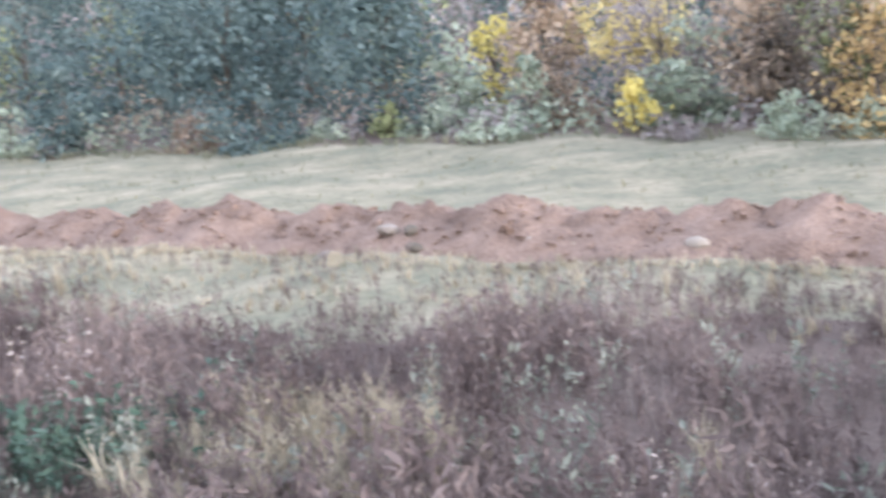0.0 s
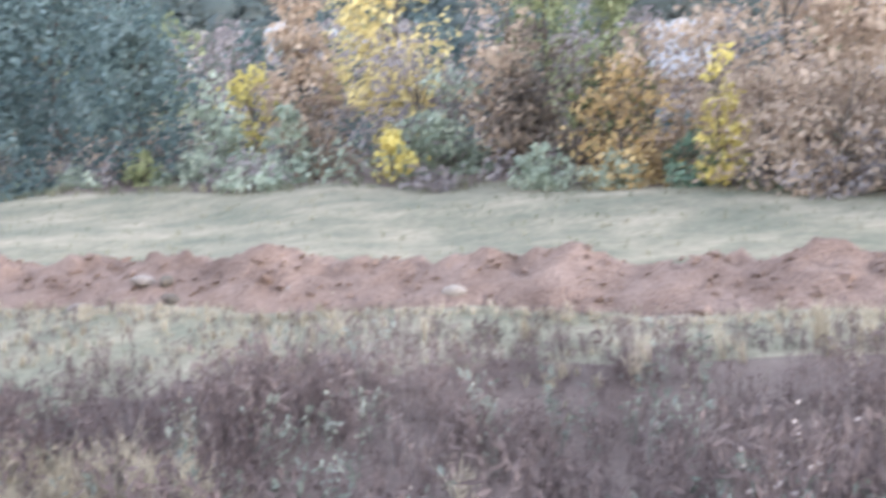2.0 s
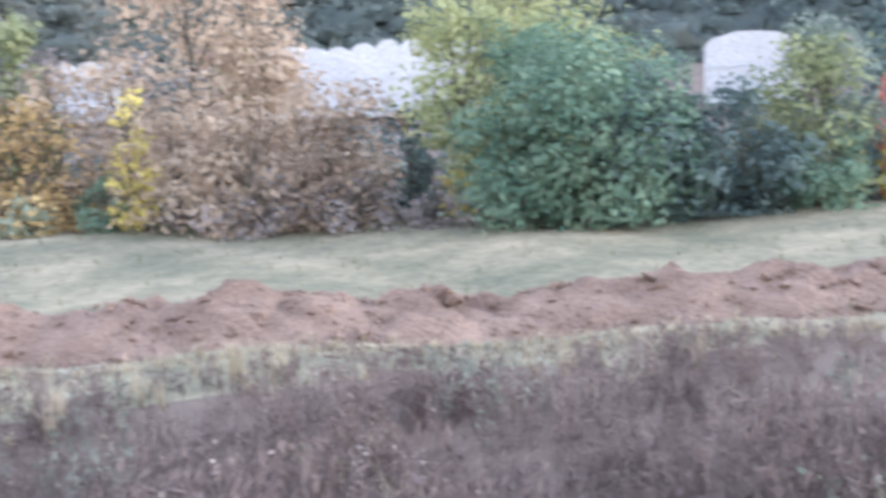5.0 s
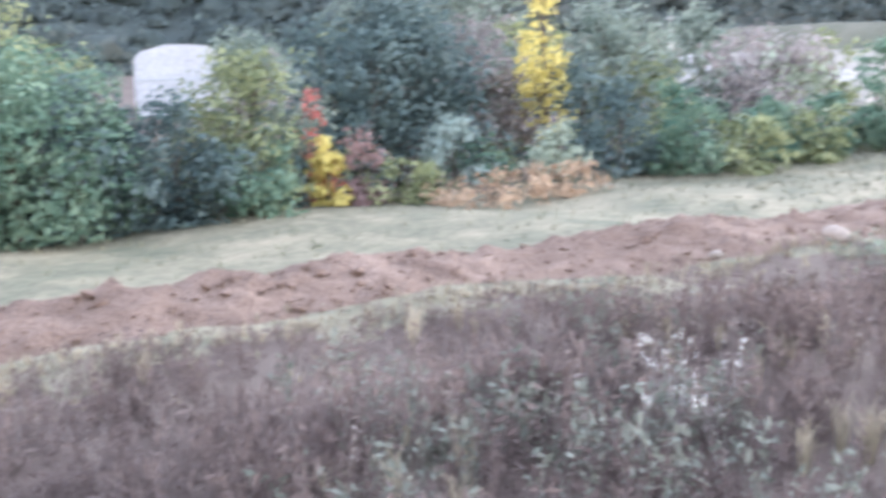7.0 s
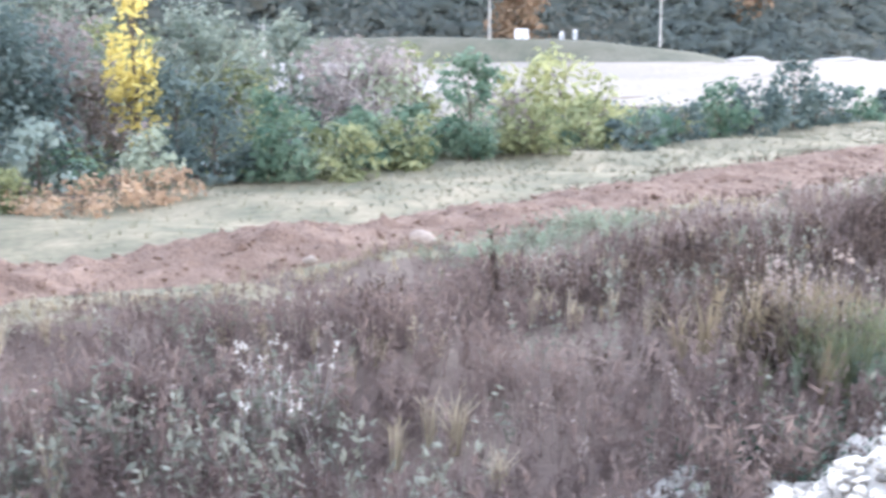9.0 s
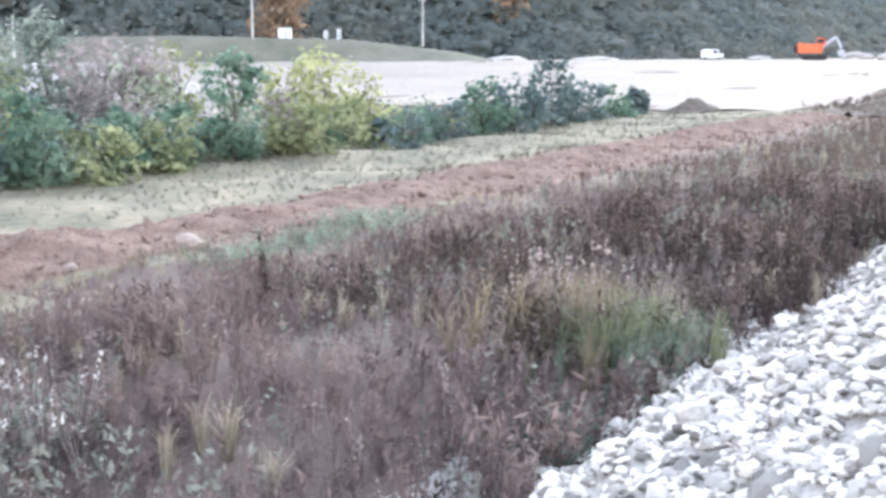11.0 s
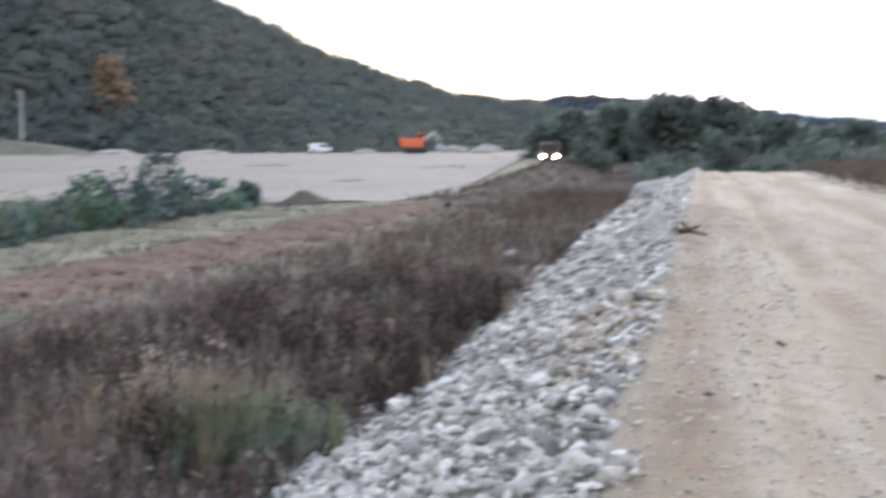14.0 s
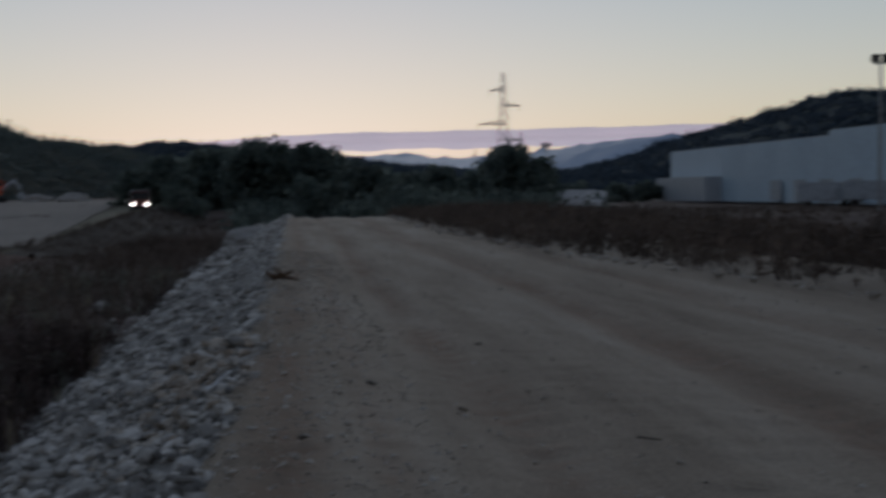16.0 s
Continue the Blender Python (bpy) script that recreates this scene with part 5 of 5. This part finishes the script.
def excavator(az, d):
    x, y = polar(az, d)
    ob = thing("excavator", "orange tracked excavator at work on the gravel yard", "excavator", x, y, float(ground_z(x, y)) + 0.15, -az)
    ob.scale = (1.25, 1.25, 1.25)
    bm = bmesh.new()
    box(bm, -2.4, -1.3, 1.1, 1.2, 1.3, 2.5, 0.15)
    box(bm, -2.6, -1.25, 1.2, -1.6, 1.25, 2.7, 0.2)
    part("body", bm, M_ORANGE, ob)
    cab = part("cab", box(bmesh.new(), 0.2, -1.3, 2.3, 1.5, -0.2, 3.4, 0.1), M_ORANGE, ob)
    part("window", box(bmesh.new(), 0.35, -1.33, 2.6, 1.35, -1.3, 3.25), M_DARKGLASS, cab)
    for wy in (-1.2, 1.2):
        bm = bmesh.new()
        box(bm, -2.0, wy - 0.3, 0.1, 2.0, wy + 0.3, 0.9, 0.28)
        part("track", bm, M_BLACK, ob, "muddy black track")
    part("boom", rod(rod(bmesh.new(), (1.1, 0.4, 2.0), (3.0, 0.4, 3.5), 0.32, 0.24, 6), (3.0, 0.4, 3.5), (3.9, 0.4, 1.9), 0.22, 0.18, 6), M_GREY, ob, "grey boom and arm")
    bm = bmesh.new()
    box(bm, 3.4, -0.3, 0.6, 4.4, 1.1, 1.7, 0.2)
    part("bucket", bm, M_GREY, ob, "worn steel bucket")
    part("counterweight", box(bmesh.new(), -3.0, -1.2, 1.2, -2.4, 1.2, 2.2, 0.15), M_BLACK, ob)


excavator(115.2, 246)


def truck(az, d):
    x, y = polar(az, d)
    ob = thing("truck", "dump truck with its headlamps lit beyond the earth bank", "truck", x, y, float(ground_z(x, y)) + 0.15, -az)
    part("cab", box(bmesh.new(), -1.2, -0.2, 0.7, 1.2, 1.8, 3.0, 0.15), M_RED, ob, "dull red cab")
    part("windscreen", box(bmesh.new(), -1.05, -0.24, 1.8, 1.05, -0.2, 2.7), M_DARKGLASS, ob)
    part("tipper", box(bmesh.new(), -1.3, 1.9, 1.1, 1.3, 6.5, 3.1, 0.1), M_GREY, ob)
    part("bumper", box(bmesh.new(), -1.2, -0.35, 0.5, 1.2, -0.2, 0.9, 0.04), M_BLACK, ob)
    for k in (-0.95, 0.95):
        part("headlight", rod(bmesh.new(), (k, -0.42, 1.15), (k, -0.30, 1.15), 0.17, 0.15, 16), M_LAMP, ob, "lit white headlamp")
        for yy in (0.8, 3.8, 5.2):
            part("wheel", rod(bmesh.new(), (k - 0.15, yy, 0.5), (k + 0.15, yy, 0.5), 0.5, 0.5, 16), M_BLACK, ob, "black tyre")


truck(121.45, 172)


# ---- pale sheds beyond the trees ----
def shed(label, az0, az1, d, z, high, bays, deep=14.0, mat=M_PLASTIC, rise=0.14):
    """A row of white film tunnels with round roofs, gables to the road."""
    x0, y0 = polar(az0, d)
    x1, y1 = polar(az1, d)
    a = math.degrees(math.atan2(y1 - y0, x1 - x0))
    wide = math.hypot(x1 - x0, y1 - y0)
    ob = thing("polytunnel", label, "polytunnel", x0, y0, z, a, "white sheds beyond the trees")
    q = np.random.default_rng(int(az0 * 10))
    for i in range(bays):
        w = wide / bays
        sag = q.uniform(0.93, 1.03) if bays > 1 else 1.0
        bm = bmesh.new()
        ring = [(i * w + w * (0.5 - 0.5 * math.cos(math.pi * k / 10)), high * sag * (1 - rise) + high * rise * sag * math.sin(math.pi * k / 10) + 0.05 * math.sin(3.7 * k + i)) for k in range(11)]
        ring = [(i * w, 0.0)] + ring + [(i * w + w, 0.0)]
        fr = [bm.verts.new((px, 0, pz)) for px, pz in ring]
        bk = [bm.verts.new((px, deep, pz)) for px, pz in ring]
        bm.faces.new(fr)
        bm.faces.new(bk[::-1])
        for k in range(len(ring) - 1):
            bm.faces.new((fr[k], bk[k], bk[k + 1], fr[k + 1]))
        part("tunnel_bay", bm, mat, ob)
        part("eaves_rail", box(bmesh.new(), i * w + 0.05, -0.06, high * 0.5, i * w + w - 0.05, -0.01, high * 0.5 + 0.08), M_GREY, ob)
    return ob


shed("long white film-covered greenhouse with a scalloped roof", 34.2, 44.5, 92, -2.2, 5.6, 9)
shed("white greenhouse with a rounded roof behind the trees", 54.9, 59.0, 92, -2.2, 5.1, 1, rise=0.22)
shed("white shed glimpsed behind autumn trees", 25.4, 28.6, 105, -2.0, 5.0, 3)
shed("white shed glimpsed behind autumn trees", 8.0, 12.5, 110, -1.8, 7.2, 2)
shed("low white shed beyond the bushes", 79.6, 81.2, 105, -2.0, 2.7, 1, 6)
for k in range(3):
    mound("debris_mound", "pale heap of tipped rubble behind the bushes", "rubble heap", 84.2 + 1.3 * k, 76 + 2 * k, 2.0, 1.9, M_HEAP, 5 + k, "pale rubble heaps")


# ---- pylons, masts, warehouse ----
def pylon(az, d, h, label):
    x, y = polar(az, d)
    ob = thing("pylon", label, "pylon", x, y, float(ground_z(x, y)), -az, "power line pylons")
    w0, w1 = h * 0.085, h * 0.012

    def half(z):
        return w0 + (w1 - w0) * min(1.0, z / h) ** 0.75

    levels = [h * k / 11 for k in range(12)]
    for sx in (-1, 1):
        for sy in (-1, 1):
            bm = bmesh.new()
            for a, b in zip(levels, levels[1:]):
                rod(bm, (sx * half(a), sy * half(a), a), (sx * half(b), sy * half(b), b), 0.16, 0.14, 4)
            part("leg", bm, M_METAL, ob)
    bm = bmesh.new()
    for a, b in zip(levels, levels[1:]):
        for s in (-1, 1):
            for k in (-1, 1):
                rod(bm, (-half(a) * k, s * half(a), a), (half(b) * k, s * half(b), b), 0.08, 0.08, 4)
                rod(bm, (s * half(a), -half(a) * k, a), (s * half(b), half(b) * k, b), 0.08, 0.08, 4)
    part("lattice", bm, M_METAL, ob)
    for z, reach in ((0.86, -0.105), (0.735, 0.13), (0.59, -0.20), (0.46, 0.16)):
        bm = bmesh.new()
        hz, tip = h * z, h * reach
        hw = half(hz)
        for s in (-1, 1):
            rod(bm, (0, s * hw, hz), (tip, 0, hz), 0.24, 0.16, 4)
            rod(bm, (0, s * hw, hz + h * 0.03), (tip, 0, hz), 0.09, 0.07, 4)
        rod(bm, (-math.copysign(hw, reach), 0, hz), (tip, 0, hz), 0.1, 0.08, 4)
        arm = part("crossarm", bm, M_METAL, ob)
        part("insulator", rod(bmesh.new(), (tip, 0, hz), (tip, 0, hz - h * 0.045), 0.1, 0.08, 6), M_DARKGLASS, arm)


pylon(138.2, 400, 40.5, "tall grey steel lattice pylon with staggered arms")
pylon(139.02, 760, 38.5, "distant grey steel lattice pylon")
pylon(136.9, 1000, 36, "distant grey steel lattice pylon")


def mast(az, d, h, label):
    x, y = polar(az, d)
    ob = thing("floodlight_mast", label, "floodlight mast", x, y, float(ground_z(x, y)), -az, "floodlight masts")
    part("pole", rod(bmesh.new(), (0, 0, -0.3), (0, 0, h), 0.16, 0.09, 10), M_METAL, ob)
    part("bracket", box(bmesh.new(), -0.55, -0.08, h - 0.12, 0.55, 0.08, h), M_METAL, ob)
    for k in (-0.42, 0.42):
        part("floodlight", box(bmesh.new(), k - 0.36, -0.45, h + 0.02, k + 0.36, 0.15, h + 0.72, 0.06), M_BLACK, ob, "dark unlit floodlight")


mast(140.18, 215, 10.0, "thin mast with dark floodlights behind the tree")
mast(154.98, 112, 13.0, "tall thin mast with dark floodlights by the warehouse")


def warehouse():
    x0, y0 = polar(145.9, 245)
    x1, y1 = polar(152.93, 177)
    x2, y2 = x1 + (x1 - x0) * 0.9, y1 + (y1 - y0) * 0.9
    a = math.degrees(math.atan2(y1 - y0, x1 - x0))
    l1, l2 = math.hypot(x1 - x0, y1 - y0), math.hypot(x2 - x0, y2 - y0)
    s = 1 if (-(y1 - y0) * x0 + (x1 - x0) * y0) > 0 else -1
    z = -0.6
    ob = thing("warehouse", "large white sheet-clad warehouse with a flat roof", "warehouse", x0, y0, z, a)
    part("wall", box(bmesh.new(), 0, 0, 0, l1, s * 40, 9.35), M_CLAD, ob, "white sheet-metal wall")
    part("wall", box(bmesh.new(), l1 + 0.02, s * -0.3, 0, l2, s * 40, 10.1), M_CLAD, ob, "taller white sheet-metal wall")
    part("roof", box(bmesh.new(), -0.15, s * 0.2, 9.36, l1 - 0.05, s * 39.8, 9.5), M_GREY, ob)
    part("annex", box(bmesh.new(), 0.3, s * -3.0, 0, l1 * 0.40, s * -0.02, 4.3), M_GREY, ob, "low grey annex")
    n = 46
    for k in range(n):
        px = l1 * 0.41 + (l2 - l1 * 0.41) * k / n
        q0 = s * -0.05 if px < l1 else s * -0.36
        part("cladding_seam", box(bmesh.new(), px, min(q0, q0 + 0.05), 0.2, px + 0.06, max(q0, q0 + 0.05), 9.2), M_CLAD, ob)
    for k in range(4):
        px = l1 * 0.72 + k * 9
        part("loading_door", box(bmesh.new(), px, s * -0.5 - 0.05, 0.3, px + 4, s * -0.5 + 0.05, 3.4), M_GREY, ob)


warehouse()


def trailer(az, d, turn):
    x, y = polar(az, d)
    ob = thing("truck_trailer", "pale box trailer parked by the warehouse", "trailer", x, y, float(ground_z(x, y)), turn, "trailers by the warehouse")
    part("body", box(bmesh.new(), -4, -1.2, 1.0, 4, 1.2, 3.3, 0.06), M_GREY, ob)
    for k in (-2.8, -1.7, 2.6):
        part("wheel", rod(bmesh.new(), (k, -1.15, 0.5), (k, 1.15, 0.5), 0.5, 0.5, 16), M_BLACK, ob)


trailer(152.9, 160, 30)
trailer(154.9, 158, 30)
ob = shed("low white film tunnel beyond the road", 140.45, 142.95, 175, -0.9, 2.5, 1, 12, M_WHITE)

# ---- litter on the road and bank ----
q = np.random.default_rng(5)
bm = bmesh.new()
pts = [(0, 0, 0.05), (0.16, 0.05, 0.09), (0.24, 0.18, 0.16), (0.30, 0.06, 0.05), (0.42, 0.1, 0.04)]
for a, b in zip(pts, pts[1:]):
    rod(bm, a, b, 0.014, 0.011, 6)
me = bpy.data.meshes.new("plastic_strip")
bm.to_mesh(me)
bm.free()
me.materials.append(M_WHITE)
ob = new("plastic_strip", me)
x, y = xy(10.1, 0.5)
ob.matrix_basis = pose(float(x), float(y), 0.03, 0, 0, 100)
tagged(ob, "crumpled strip of white plastic on the stones", "litter")
bm = bmesh.new()
for a, b in (((0, 0, 0.05), (0.5, 0.1, 0.12)), ((0.5, 0.1, 0.12), (0.95, 0.3, 0.08)), ((0.4, 0.08, 0.1), (0.7, -0.2, 0.16)), ((0.1, 0.0, 0.06), (0.35, -0.15, 0.2)), ((0.6, 0.15, 0.1), (0.9, -0.05, 0.24)), ((0.3, 0.05, 0.08), (0.45, 0.28, 0.2)), ((0.5, 0.1, 0.12), (0.62, -0.05, 0.28))):
    rod(bm, a, b, 0.045, 0.02, 7)
me = bpy.data.meshes.new("branch")
bm.to_mesh(me)
bm.free()
me.materials.append(M_TWIG)
ob = new("branch", me)
x, y = xy(21.0, 0.4)
ob.matrix_basis = pose(float(x), float(y), 0.09, 0, 0, 150)
tagged(ob, "broken brown branch lying at the road edge", "branch")

for k, (su, sv, sl, sw, turn) in enumerate(((7.66, -2.24, 0.085, 0.016, 40), (9.94, -0.6, 0.04, 0.02, 10), (8.9, -1.2, 0.035, 0.014, 70), (12.6, -1.9, 0.05, 0.02, 25))):
    bm = box(bmesh.new(), -sl, -sw, 0.0, sl, sw, 0.022, 0.006)
    for w in bm.verts:
        w.co.z += 0.02 * math.sin(9 * w.co.x / sl * 0.2) * (w.co.x > 0)
        w.co.y += 0.3 * w.co.x * w.co.x / sl
    me = bpy.data.meshes.new("stick")
    bm.to_mesh(me)
    bm.free()
    me.materials.append(M_BARK)
    ob = new("stick", me)
    x, y = xy(su, sv)
    ob.matrix_basis = pose(float(x), float(y), -0.02 if sv < -1.0 else 0.03, 0, 0, turn)
    tagged(ob, "small dark stick lying on the gravel road", "stick", "sticks on the road")

# ---- the nearest stones of the bank, each one a piece ----
r = np.random.default_rng(91)
LIB = [mesh_of("stone", sv, [sf], M_STONE) for sv, sf in STONES]
us, vv = r.uniform(5.2, 8.6, 300), r.uniform(0.8, 3.4, 300)
ps = on_bank(us, vv)
rot = turns(300, r, 0.6)
size = np.clip(r.lognormal(-2.6, 0.3, 300), 0.055, 0.12)
for k in range(300):
    ob = child("stone", LIB[k % len(LIB)], bank)
    m = Matrix([list(row) for row in rot[k]]).to_4x4()
    ob.matrix_basis = Matrix.Translation(ps[k]) @ m @ Matrix.Scale(float(size[k]), 4)
